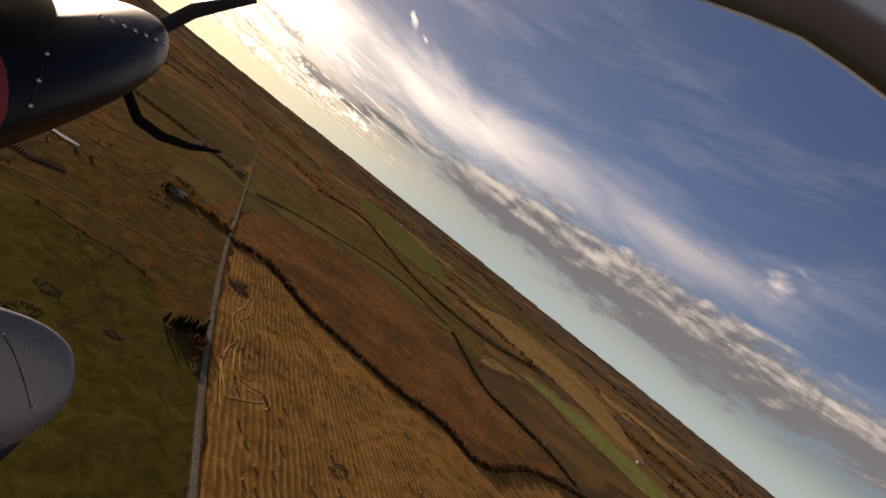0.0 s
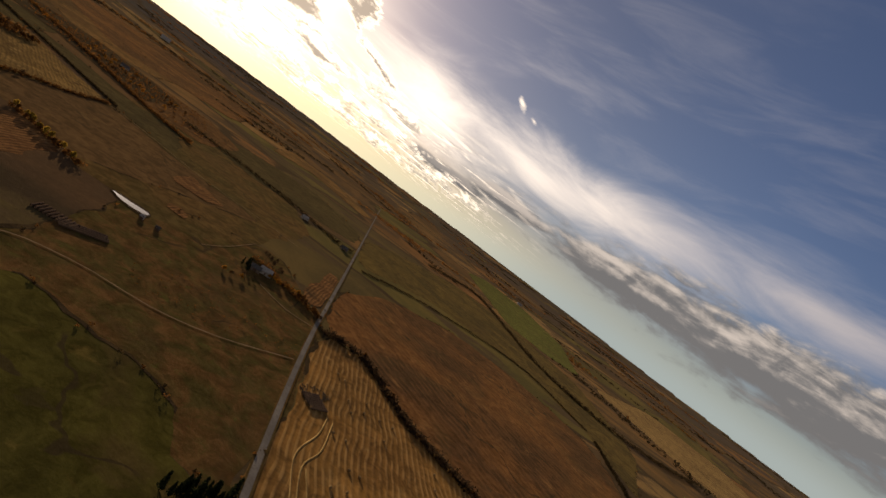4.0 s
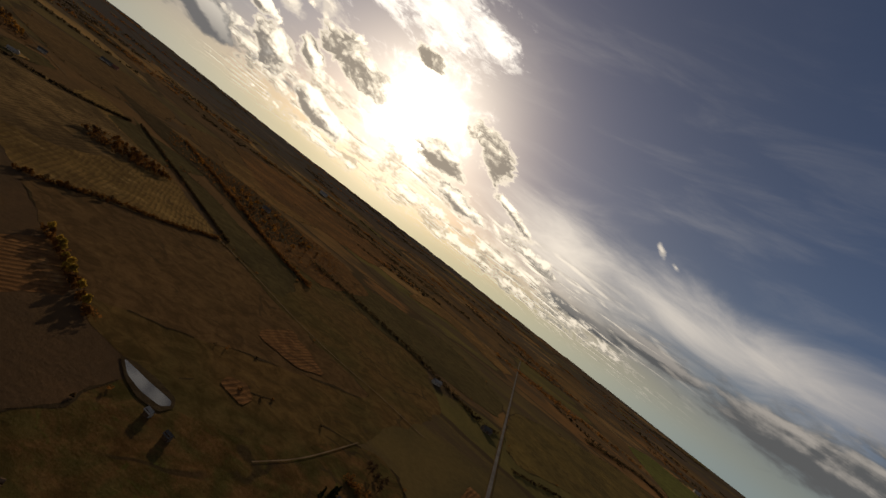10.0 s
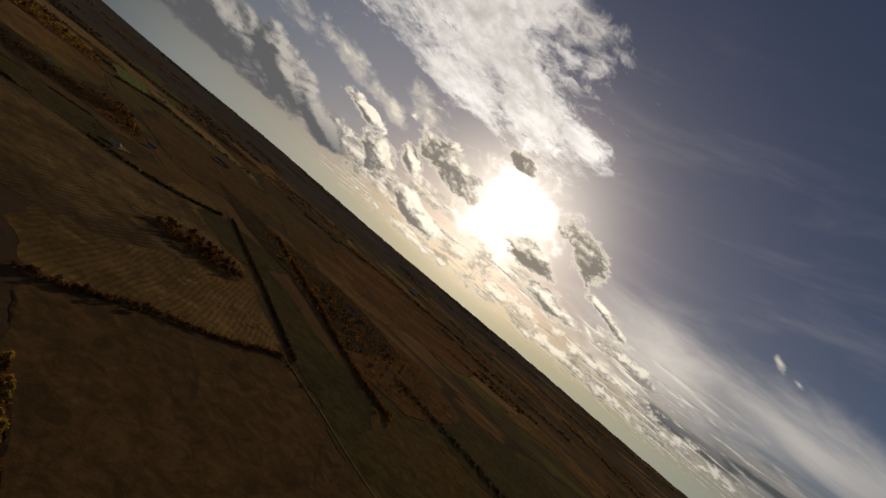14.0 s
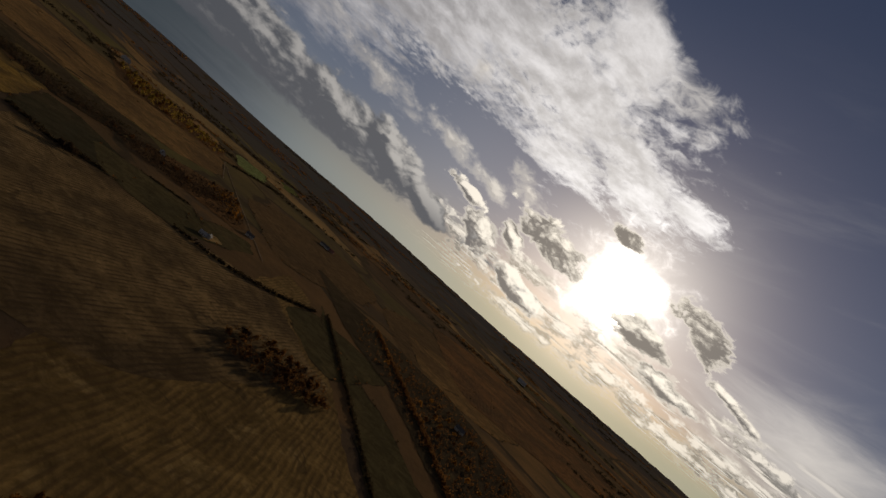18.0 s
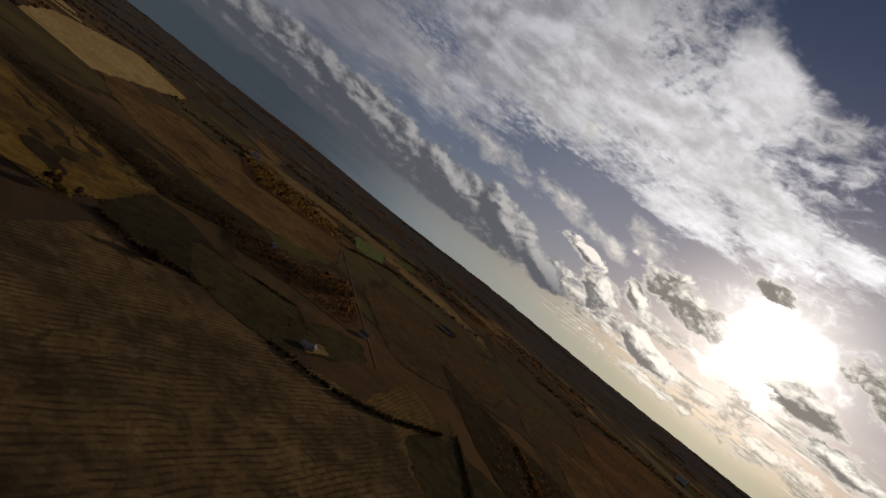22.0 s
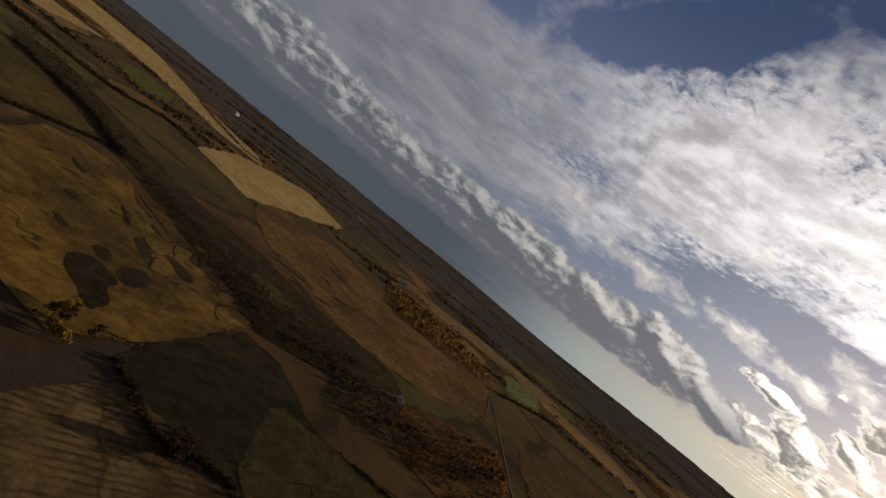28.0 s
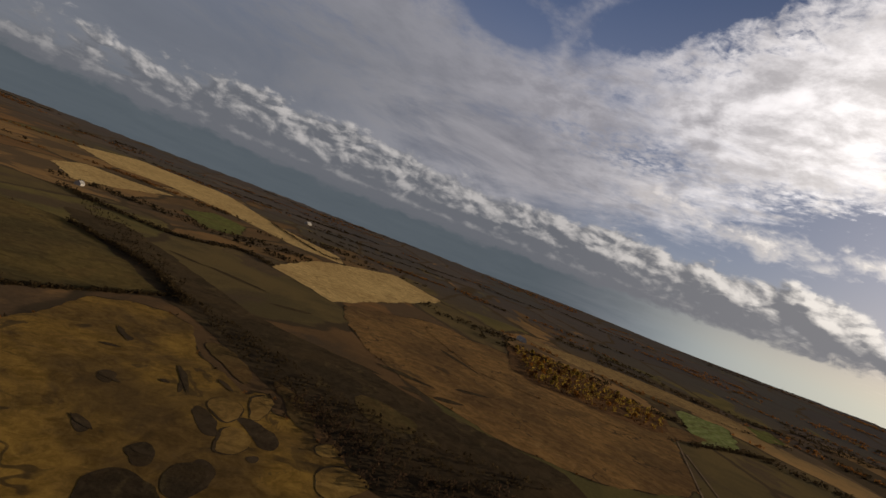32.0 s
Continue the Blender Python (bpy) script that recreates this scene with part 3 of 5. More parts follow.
def margin(outline, lift):
    """A broken line of dark dead growth and ditch along a field's edge."""
    bm = bmesh.new()
    last = None
    for k, q in enumerate(outline + outline[:1]):
        a, b = outline[k - 2], outline[(k + 2) % len(outline)]
        t = (b - a).normalized()
        far = math.hypot(q.x - MID.x, q.y - MID.y) > 1300
        half = (0.45 + 2.4 * noise.noise((q.x / 45, q.y / 45, 6.0)) + 1.2 * noise.noise((q.x / 12, q.y / 12, 2.0))) * (1.5 if far else 1.0)
        if half < 0.15:
            last = None
            continue
        s = Vector((-t.y, t.x)) * half
        z = height(q.x, q.y) + lift + (0.45 if far else 0.12)
        pair = [bm.verts.new((q.x + s.x * u, q.y + s.y * u, z)) for u in (-1, 1)]
        margin_spots.append((q.x, q.y, half))
        if last:
            bm.faces.new((last[0], last[1], pair[1], pair[0]))
        last = pair
    bm.normal_update()
    for f in bm.faces:
        if f.normal.z < 0:
            f.normal_flip()
    tagged(new("field_margin", mesh_of("field_margin", bm, MAT["scrub"])), "broken dark ditch and dead growth along a field", "field margin", kind="structure")


def smooth_line(points, every):
    """Points along a bent line (Catmull-Rom), about every so many metres."""
    p = [Vector(q) for q in points]
    p = [p[0] * 2 - p[1], *p, p[-1] * 2 - p[-2]]
    out = []
    for a, b, c, d in zip(p, p[1:], p[2:], p[3:]):
        n = max(2, int((c - b).length / every))
        for k in range(n):
            s = k / n
            out.append(0.5 * (2 * b + (c - a) * s + (2 * a - 5 * b + 4 * c - d) * s * s + (3 * b - a - 3 * c + d) * s ** 3))
    return out + [p[-2]]


def strip(name, label, category, points, width, mat, lift, every=12, crown=0.0):
    line = smooth_line(points, every)
    bm = bmesh.new()
    rows = []
    for k, q in enumerate(line):
        t = (line[min(k + 1, len(line) - 1)] - line[max(k - 1, 0)]).normalized()
        s = Vector((-t.y, t.x))
        rows.append([bm.verts.new((q.x + s.x * width * u, q.y + s.y * width * u, height(q.x, q.y) + lift + crown * (1 - 4 * u * u))) for u in (-0.5, -0.25, 0, 0.25, 0.5)])
    for a, b in zip(rows, rows[1:]):
        for k in range(4):
            bm.faces.new((a[k + 1], a[k], b[k], b[k + 1]))
    bm.normal_update()
    for f in bm.faces:
        if f.normal.z < 0:
            f.normal_flip()
    return tagged(new(name, mesh_of(name, bm, mat)), label, category, kind="structure")

# fields, by their corners
field("stubble_field", "harvested tan stubble field with straw rows beside the road", "stubble", [(-176, 528), (-142, 545), (-72, 505), (-10, 488), (47, 478), (102, 480), (149, 456), (216, 541), (283, 586), (341, 606), (80, 255), (-3, 174), (-30, 223), (-74, 304)])
field("brown_field", "bare reddish-brown field between two hedges", "redbrown", [(-236, 660), (-228, 799), (-148, 919), (-23, 958), (101, 914), (168, 750), (215, 702), (268, 668), (301, 618), (217, 544), (149, 458), (102, 483), (47, 480), (-11, 491), (-74, 508), (-144, 549), (-178, 537)])
field("pasture", "dark green winter crop field beside the road", "green", [(-242, 289), (-228, 324), (-193, 326), (-136, 336), (-108, 312), (-82, 314), (-52, 262), (-18, 199), (-3, 171), (-41, 134), (-107, 153)])
field("grass_strip", "long dull olive grass strip between hedges", "olive", [(-317, 840), (-235, 1020), (-43, 1095), (99, 1007), (173, 824), (212, 1149), (90, 1498), (-142, 1620), (-330, 1553), (-444, 1133)])
field("green_field", "bright green sprouting crop field", "brightgreen", [(-473, 2314), (-327, 2043), (-142, 1620), (-27, 1616), (111, 1710), (32, 2268), (-196, 2557), (-417, 2569)])
field("tan_field", "dry tan grass field on the slope", "tan", [(141, 1737), (336, 1575), (521, 1434), (652, 1222), (730, 1238), (812, 1769), (714, 2164), (417, 2225)])
field("green_field", "pale green striped crop field", "palegreen", [(292, 1121), (413, 1051), (476, 976), (555, 882), (702, 1058), (607, 1155), (529, 1216), (389, 1210)])
field("rough_pasture", "rough brown and green grazing land beside a dirt track", "rough", [(-267, 302), (-268, 342), (-345, 466), (-341, 532), (-292, 606), (-183, 542), (-81, 316), (-108, 312), (-136, 336), (-193, 326), (-228, 324), (-242, 289)])
field("meadow", "smooth dry olive meadow beyond the pond", "olivebrown", [(-371, 435), (-350, 447), (-317, 458), (-295, 503), (-315, 598), (-366, 782), (-526, 925), (-811, 1015), (-753, 819), (-598, 589), (-434, 456)])
field("ploughed_field", "small ploughed field with reddish furrows", "plough", [(-416, 372), (-424, 398), (-450, 435), (-392, 433), (-359, 376), (-347, 352)])
field("stubble_field", "wide yellow-brown stubble field with fine furrows", "stubble2", [(-595, 416), (-714, 454), (-1095, 602), (-1018, 630), (-783, 621), (-604, 618), (-564, 514), (-542, 451), (-545, 428)])
field("crop_strip", "long green strip of winter crop", "darkgreen", [(-1059, 652), (-873, 659), (-793, 692), (-669, 696), (-610, 749), (-498, 639), (-598, 623), (-773, 641), (-951, 643)])
field("field", "brown grazing land crossed by a farm track", "brown", [(-533, 424), (-560, 513), (-597, 614), (-446, 633), (-360, 659), (-384, 518), (-390, 444), (-460, 430)])
field("stubble_field", "large grey-brown furrowed field below the wood", "furrow", [(-856, 278), (-940, 293), (-973, 349), (-919, 442), (-950, 571), (-812, 597), (-780, 622), (-688, 520), (-639, 464), (-638, 410), (-718, 333)])
field("crop_strip", "grey-green strip field beside the wood", "darkgreen", [(-932, 580), (-980, 632), (-964, 691), (-907, 733), (-800, 626), (-823, 601)])
field("brown_field", "brown field on the slope behind the scrub", "brown", [(-1427, 882), (-1667, 1142), (-1359, 1168), (-1278, 1204), (-1074, 907), (-1118, 826)])
field("dark_field", "very dark green field beside the yellow field", "darkfield", [(-949, 276), (-1091, 257), (-1092, 302), (-1048, 364), (-990, 394), (-942, 374), (-940, 340), (-939, 294)])
field("yellow_field", "golden stubble field with grey bare patches", "yellow", [(-1081, -15), (-1125, -47), (-1155, -40), (-1179, -19), (-1176, 20), (-1133, 77), (-1130, 112), (-1124, 136), (-1135, 133), (-1144, 141), (-1121, 167), (-1132, 183), (-1120, 209), (-1122, 226), (-1108, 250), (-1017, 265), (-971, 270), (-923, 253), (-923, 192), (-968, 59), (-1031, 10)])
field("grazing_land", "dull olive grazing land by the farm", "darkgreen", [(-1045, 330), (-1054, 395), (-1068, 449), (-986, 478), (-935, 463), (-927, 419), (-954, 362)])
field("tan_field", "bright sunlit straw-coloured field", "straw", [(-1619, -303), (-1983, -471), (-2181, -486), (-2436, -464), (-2282, -198), (-1867, -146), (-1554, -98), (-1585, -179)])
field("tan_field", "sunlit straw strip on the far slope", "straw", [(-1642, -1118), (-1800, -1245), (-1878, -1128), (-1969, -1049), (-1720, -921), (-1546, -838)])
field("tan_field", "sunlit straw strip on the far slope", "straw", [(-2030, -1734), (-2404, -1880), (-2584, -1511), (-2344, -928), (-2273, -603), (-2141, -484), (-2077, -636), (-2125, -935), (-2112, -1272), (-1971, -1383)])
field("green_field", "green crop strip among straw fields", "brightgreen", [(-1815, -820), (-1998, -898), (-2007, -758), (-1795, -581), (-1703, -595)])
field("green_field", "light olive field in the valley", "olive", [(-1222, -445), (-1279, -366), (-1264, -204), (-1226, -70), (-1136, -66), (-1061, -66)])
field("brown_field", "long dry-brown field above the valley", "drygrass", [(-1567, -95), (-1842, -16), (-1761, 186), (-1754, 332), (-1767, 451), (-1462, 469), (-1333, 379), (-1303, 289), (-1330, 179), (-1391, 66)])
field("green_field", "dull green paddock beside the orange wood", "palegreen", [(-2163, 469), (-2213, 596), (-1934, 577), (-1783, 495)])
field("tan_field", "pale tan field beyond the orange wood", "tan", [(-2295, 69), (-2434, 337), (-2422, 637), (-2368, 781), (-2256, 614), (-2212, 418), (-2158, 210)])
field("green_field", "small green field near the skyline", "brightgreen", [(-2389, 645), (-2484, 728), (-2362, 749), (-2248, 672)])
field("dark_field", "dark brown boggy ground in the valley", "scrub", [(-1322, -475), (-1401, -413), (-1288, -17), (-1306, 106), (-1298, 232), (-1307, 341), (-1270, 374), (-1144, 318), (-1100, 255), (-1138, 212), (-1161, 110), (-1207, -54)])
field("crop_strip", "long dull green strip far along the road", "darkgreen", [(-747, 987), (-709, 1099), (-634, 1194), (-453, 1116), (-391, 971), (-474, 910), (-541, 839), (-634, 838)])
field("tan_strip", "long dry tan strip beside a green strip", "drygrass", [(-907, 1320), (-877, 1525), (-627, 1457), (-651, 1570), (-955, 1765), (-1104, 1700)])
field("paddock", "dark green paddock round the small farm", "darkgreen", [(-1009, 450), (-1067, 487), (-1093, 532), (-1050, 541), (-980, 503), (-941, 467)])
field("brown_field", "plain brown field across the lane", "brown", [(-1462, 521), (-1665, 644), (-1698, 839), (-1499, 898), (-1280, 798), (-1144, 658), (-1124, 583), (-1267, 548)])
field("tan_field", "dry tan strip below the skyline", "drygrass", [(-1719, -7), (-1830, 90), (-1884, 211), (-1843, 392), (-1898, 527), (-1645, 416), (-1578, 291), (-1546, 170)])
field("tan_field", "dry tan field on the hillside", "drygrass", [(-1333, 930), (-1365, 1070), (-1202, 1106), (-1117, 1169), (-1011, 1009), (-1032, 912), (-1107, 868)])
field("brown_field", "reddish field on the far slope", "redbrown", [(-1797, 1212), (-1878, 1472), (-1682, 1734), (-1423, 1877), (-1029, 1303), (-1096, 1133), (-1124, 984)])


def paved(n, bsdf):
    p = place(n)
    tint = n.mix(n.step(n.noise(p, 0.05, 5), 0.35, 0.65), (0.12, 0.105, 0.088), (0.17, 0.15, 0.125))
    n.put(bsdf.inputs["Base Color"], n.mix(n.step(n.noise(p, 0.9, 4), 0.4, 0.7, 0.0, 0.5), tint, (0.085, 0.07, 0.055)))


def gravel(n, bsdf):
    p = place(n)
    n.put(bsdf.inputs["Base Color"], n.mix(n.step(n.noise(p, 0.08, 5), 0.35, 0.65), (0.19, 0.13, 0.072), (0.13, 0.088, 0.048)))


MAT["road"], MAT["track"] = material("worn_asphalt", paved), material("pale_dirt", gravel)
strip("road_verge", "dry grass verge along both sides of the road", "verge", [(13, 148), (-17, 200), (-74, 304), (-166, 491), (-275, 737), (-891, 2126)], 5.6, MAT["olivebrown"], 0.5)
strip("road", "straight narrow grey asphalt country road", "road", [(13, 148), (-17, 200), (-74, 304), (-166, 491), (-275, 737), (-891, 2126)], 3.4, MAT["road"], 0.55, crown=0.06)
strip("dirt_track", "pale winding dirt track across rough pasture", "dirt track", [(-264, 304), (-262, 328), (-252, 342), (-233, 357), (-204, 372), (-177, 400), (-150, 449)], 1.1, MAT["track"], 0.5)
strip("farm_track", "thin pale farm track between brown fields", "farm track", [(-599, 615), (-538, 627), (-470, 636), (-416, 652), (-373, 673), (-324, 689)], 1.4, MAT["track"], 0.5)
strip("lane", "narrow pale country lane past a copse", "lane", [(-1655, 465), (-1441, 495), (-1203, 530), (-1046, 554)], 2.4, MAT["track"], 0.5)
strip("lane", "narrow pale country lane beside a brown field", "lane", [(-1763, 455), (-1454, 468)], 2.4, MAT["track"], 0.5)
strip("farm_drive", "pale drive from the farm to the road", "farm drive", [(-236, 509), (-203, 506), (-180, 518)], 1.3, MAT["track"], 0.5)
strip("footpath", "thin worn path across the meadow", "path", [(-286, 487), (-291, 524), (-308, 585)], 0.8, MAT["track"], 0.5)
MAT["gold_row"] = soil("cut_straw_row", (0.46, 0.30, 0.11), (0.36, 0.22, 0.08), (0.28, 0.16, 0.06), None, 0.05)
for points in ([(-102, 423), (-95, 401), (-91, 372), (-72, 341), (-70, 329), (-66, 312), (-54, 288), (-40, 264)], [(-97, 422), (-86, 391), (-84, 369), (-69, 342), (-64, 326), (-53, 305), (-40, 302), (-29, 307), (-22, 299), (-23, 291)], [(-42, 277), (-36, 284), (-30, 291), (-27, 298), (-32, 300), (-40, 297)], [(-82, 370), (-68, 350), (-60, 326), (-48, 307), (-42, 310)], [(-76, 343), (-66, 316), (-62, 303), (-43, 276)]):
    tagged(strip("straw_row", "curved row of pale cut straw in the stubble", "straw row", points, 0.9, MAT["gold_row"], 0.2, 4, 0.18), group="straw rows")

# ---- bare patches, dark wet ground and small plots in the fields ----
MAT["wet"] = soil("wet_dark_soil", (0.050, 0.034, 0.018), (0.034, 0.024, 0.014), (0.075, 0.05, 0.022), None, 0.03, 1.3, 0.8)
MAT["gold"] = soil("ripe_gold_stubble", (0.22, 0.13, 0.032), (0.17, 0.098, 0.028), (0.12, 0.07, 0.024), None, 0.02)
MAT["rust"] = soil("rusty_scrub_ground", (0.125, 0.058, 0.020), (0.075, 0.038, 0.016), (0.17, 0.09, 0.028), None, 0.014, 1.4, 0.9)


def patches(label, mat, *outlines):
    for corners in outlines:
        if mat == "gold":
            mid = sum((Vector(c) for c in corners), Vector((0, 0))) / len(corners)
            field("bare_patch", "dark damp rim round a stubble patch", "wet", [mid + (Vector(c) - mid) * (1 + 1.1 / (Vector(c) - mid).length) for c in corners], 3, 2.2, 0.25)
        field("bare_patch", label, mat, corners, 3, 7.0 if mat == "scrub" else 4.0, 0.25)


patches("grey bare patch in the golden stubble", "wet",
        [(-1068, 149), (-1076, 145), (-1080, 148), (-1074, 161), (-1067, 173), (-1060, 176), (-1057, 171), (-1061, 160)],
        [(-1090, 165), (-1101, 165), (-1101, 182), (-1097, 195), (-1085, 202), (-1078, 197), (-1079, 188)],
        [(-1016, 202), (-1033, 189), (-1040, 193), (-1040, 201), (-1030, 212), (-1018, 215), (-1012, 211)],
        [(-1050, 88), (-1060, 89), (-1063, 96), (-1051, 106), (-1044, 102)],
        [(-1106, 90), (-1106, 96), (-1099, 113), (-1087, 123), (-1076, 128), (-1088, 115)],
        [(-1009, 134), (-1015, 132), (-1014, 144), (-1008, 150), (-1003, 148)],
        [(-1112, 14), (-1112, 21), (-1106, 34), (-1106, 42), (-1100, 46), (-1100, 38)],
        [(-1062, 200), (-1071, 202), (-1068, 207), (-1061, 208)],
        [(-1014, 173), (-1025, 170), (-1027, 177), (-1016, 186), (-1009, 183)])
patches("large dark brown patch in the golden field", "scrub",
        [(-982, 185), (-999, 176), (-1010, 187), (-1003, 208), (-988, 224), (-971, 230), (-958, 235), (-958, 224)],
        [(-1011, 195), (-1030, 187), (-1036, 196), (-1029, 208), (-1014, 213), (-1007, 207)],
        [(-1014, 168), (-1027, 167), (-1027, 176), (-1018, 180), (-1012, 176)])
patches("rounded gold stubble patch with a dark rim", "gold",
        [(-1086, 143), (-1099, 138), (-1108, 142), (-1105, 156), (-1094, 165), (-1078, 168), (-1078, 159)],
        [(-1068, 173), (-1077, 171), (-1081, 178), (-1074, 192), (-1062, 196), (-1052, 192), (-1052, 186)],
        [(-1121, 144), (-1133, 141), (-1139, 146), (-1130, 160), (-1114, 167), (-1100, 172), (-1102, 164)],
        [(-1113, 209), (-1126, 211), (-1130, 220), (-1122, 226), (-1112, 221), (-1108, 216)],
        [(-1093, 227), (-1112, 230), (-1113, 246), (-1105, 253), (-1088, 255), (-1070, 246)])
patches("olive grass patch at the edge of the bog", "olivebrown",
        [(-1169, 124), (-1172, 131), (-1164, 160), (-1162, 176), (-1127, 200), (-1121, 193), (-1126, 179), (-1150, 147)],
        [(-1215, 169), (-1241, 170), (-1243, 219), (-1224, 232), (-1200, 228), (-1191, 201)],
        [(-1162, 49), (-1179, 58), (-1165, 100), (-1142, 126), (-1134, 120), (-1142, 86)])


def streak(label, a, b, half, mat="scrub"):
    """A long ragged dark patch from a to b, pointed at both ends."""
    a, b = Vector(a), Vector(b)
    side = Vector((a.y - b.y, b.x - a.x)).normalized() * half
    way_along = [(0.0, 0.1), (0.2, 0.8), (0.45, 1.0), (0.75, 0.7), (1.0, 0.1)]
    field("scrub_streak", label, mat, [a.lerp(b, k) + side * u for k, u in way_along] + [a.lerp(b, k) - side * u * 0.8 for k, u in way_along[::-1]], 2, 3.5)


for ends in [((-1395, -222), (-1412, -113)), ((-1375, -278), (-1390, -216)), ((-1363, -67), (-1417, -32)), ((-1297, 99), (-1313, 142)), ((-1309, 166), (-1323, 193)), ((-1347, 118), (-1362, 182)), ((-1582, 91), (-1539, 178)), ((-1329, 197), (-1356, 222)), ((-1572, -214), (-1621, -156)), ((-1294, 59), (-1297, 99)), ((-1395, 194), (-1439, 233))]:
    streak("long dark streak of scrub along the valley", *ends, 7.0)
for ends in [((-1110, 16), (-1098, 46)), ((-1076, 46), (-1086, 57)), ((-1050, 90), (-1055, 107)), ((-1106, 91), (-1084, 130)), ((-1011, 132), (-1011, 150)), ((-1018, 170), (-1023, 181)), ((-1121, 114), (-1116, 134)), ((-1080, 106), (-1082, 113))]:
    streak("small dark damp mark in the golden stubble", *ends, 2.6, "wet")
field("wooded_corner", "triangle of rough olive ground with conifers", "olive", [(-104, 296), (-96, 308), (-88, 324), (-81, 316), (-66, 283), (-65, 272), (-86, 287)], 1)
field("scrub_ground", "rusty scrubland beside the crop strip", "rust", [(-1038, 778), (-1040, 862), (-945, 940), (-829, 1016), (-691, 974), (-614, 789), (-664, 740), (-810, 738)], 2)
field("scrub_ground", "dark scrubland strip along the crop", "scrub", [(-1307, 681), (-1189, 763), (-1107, 841), (-1059, 913), (-931, 941), (-826, 935), (-699, 727), (-790, 725), (-893, 730), (-984, 690)], 2)
field("scrub_ground", "scrubland round a copse by the lane", "rust", [(-1229, 348), (-1267, 390), (-1327, 454), (-1382, 498), (-1195, 526), (-1113, 509), (-1114, 474), (-1120, 417)], 2)
field("scrub_ground", "brown floor of a yellow autumn wood", "rust", [(-2005, 90), (-2096, 162), (-2031, 308), (-1929, 453), (-1731, 437), (-1686, 338), (-1657, 226), (-1719, 175)], 2)


def calm(n, bsdf):
    p = place(n)
    n.put(bsdf.inputs["Base Color"], (0.02, 0.022, 0.018))
    bsdf.inputs["Roughness"].default_value = 0.06
    bsdf.inputs["Specular IOR Level"].default_value = 0.6
    bp = n.node("ShaderNodeBump")
    bp.inputs["Strength"].default_value, bp.inputs["Distance"].default_value = 0.05, 0.05
    n.put(bp.inputs["Height"], n.noise(p, 1.3, 3))
    n.put(bsdf.inputs["Normal"], bp.outputs[0])


MAT["water"] = material("calm_pond_water", calm, 0.06)
field("pond_bank", "muddy bank round a small pond", "wet", [(-348, 445), (-345, 452), (-336, 458), (-324, 463), (-316, 459), (-312, 451), (-320, 444), (-331, 442)], 2, 1.0)
field("pond", "small still pond shining with sky light", "water", [(-346, 446), (-341, 449), (-331, 454), (-321, 460), (-317, 458), (-316, 453), (-324, 447), (-334, 444)], 2, 0.5)
field("straw_plot", "small plot with curved pale cut rows", "plough", [(-213, 549), (-242, 597), (-274, 699), (-261, 700), (-218, 612), (-203, 566)], 1)
field("straw_plot", "small ploughed plot near the farm", "plough", [(-344, 494), (-352, 504), (-349, 517), (-334, 513), (-328, 500)], 1)
field("straw_plot", "small ploughed plot with pale rows", "plough", [(-418, 564), (-445, 613), (-411, 615), (-378, 610), (-382, 579)], 1)
field("farmyard", "pale gravel yard between farm buildings", "tan", [(-968, 464), (-1003, 489), (-988, 498), (-956, 476)], 1)

# ---- plants ----


def leafy(name, a, b, glow=0.45, rough=0.85):
    def build(n, bsdf):
        pick = n.node("ShaderNodeNewGeometry").outputs["Random Per Island"]
        other = n.node("ShaderNodeObjectInfo").outputs["Random"]
        tint = n.mix(pick, a, b)
        tint = n.mix(1.0, tint, n.mix(other, (0.75, 0.75, 0.75), (1.25, 1.2, 1.1)), "MULTIPLY")
        n.put(bsdf.inputs["Base Color"], tint)
        through_light = n.node("ShaderNodeBsdfTranslucent")
        n.put(through_light.inputs[0], tint)
        both = n.node("ShaderNodeMixShader")
        both.inputs[0].default_value = glow
        n.put(both.inputs[1], bsdf.outputs[0])
        n.put(both.inputs[2], through_light.outputs[0])
        return both.outputs[0]
    return material(name, build, rough)


MAT.update(
    bare=leafy("bare_twigs", (0.075, 0.045, 0.024), (0.036, 0.024, 0.015)),
    rusty=leafy("rusty_leaves", (0.17, 0.075, 0.020), (0.075, 0.036, 0.014)),
    orange=leafy("orange_leaves", (0.38, 0.17, 0.025), (0.20, 0.085, 0.016)),
    yellow_leaf=leafy("yellow_leaves", (0.36, 0.23, 0.035), (0.17, 0.11, 0.022)),
    needles=leafy("dark_needles", (0.022, 0.028, 0.012), (0.012, 0.016, 0.008)),
    hedge=leafy("hedge_twigs", (0.060, 0.040, 0.018), (0.024, 0.018, 0.010)),
    bark=leafy("bark", (0.07, 0.052, 0.036), (0.05, 0.036, 0.025), 0.0),
)
rng = np.random.default_rng(7)


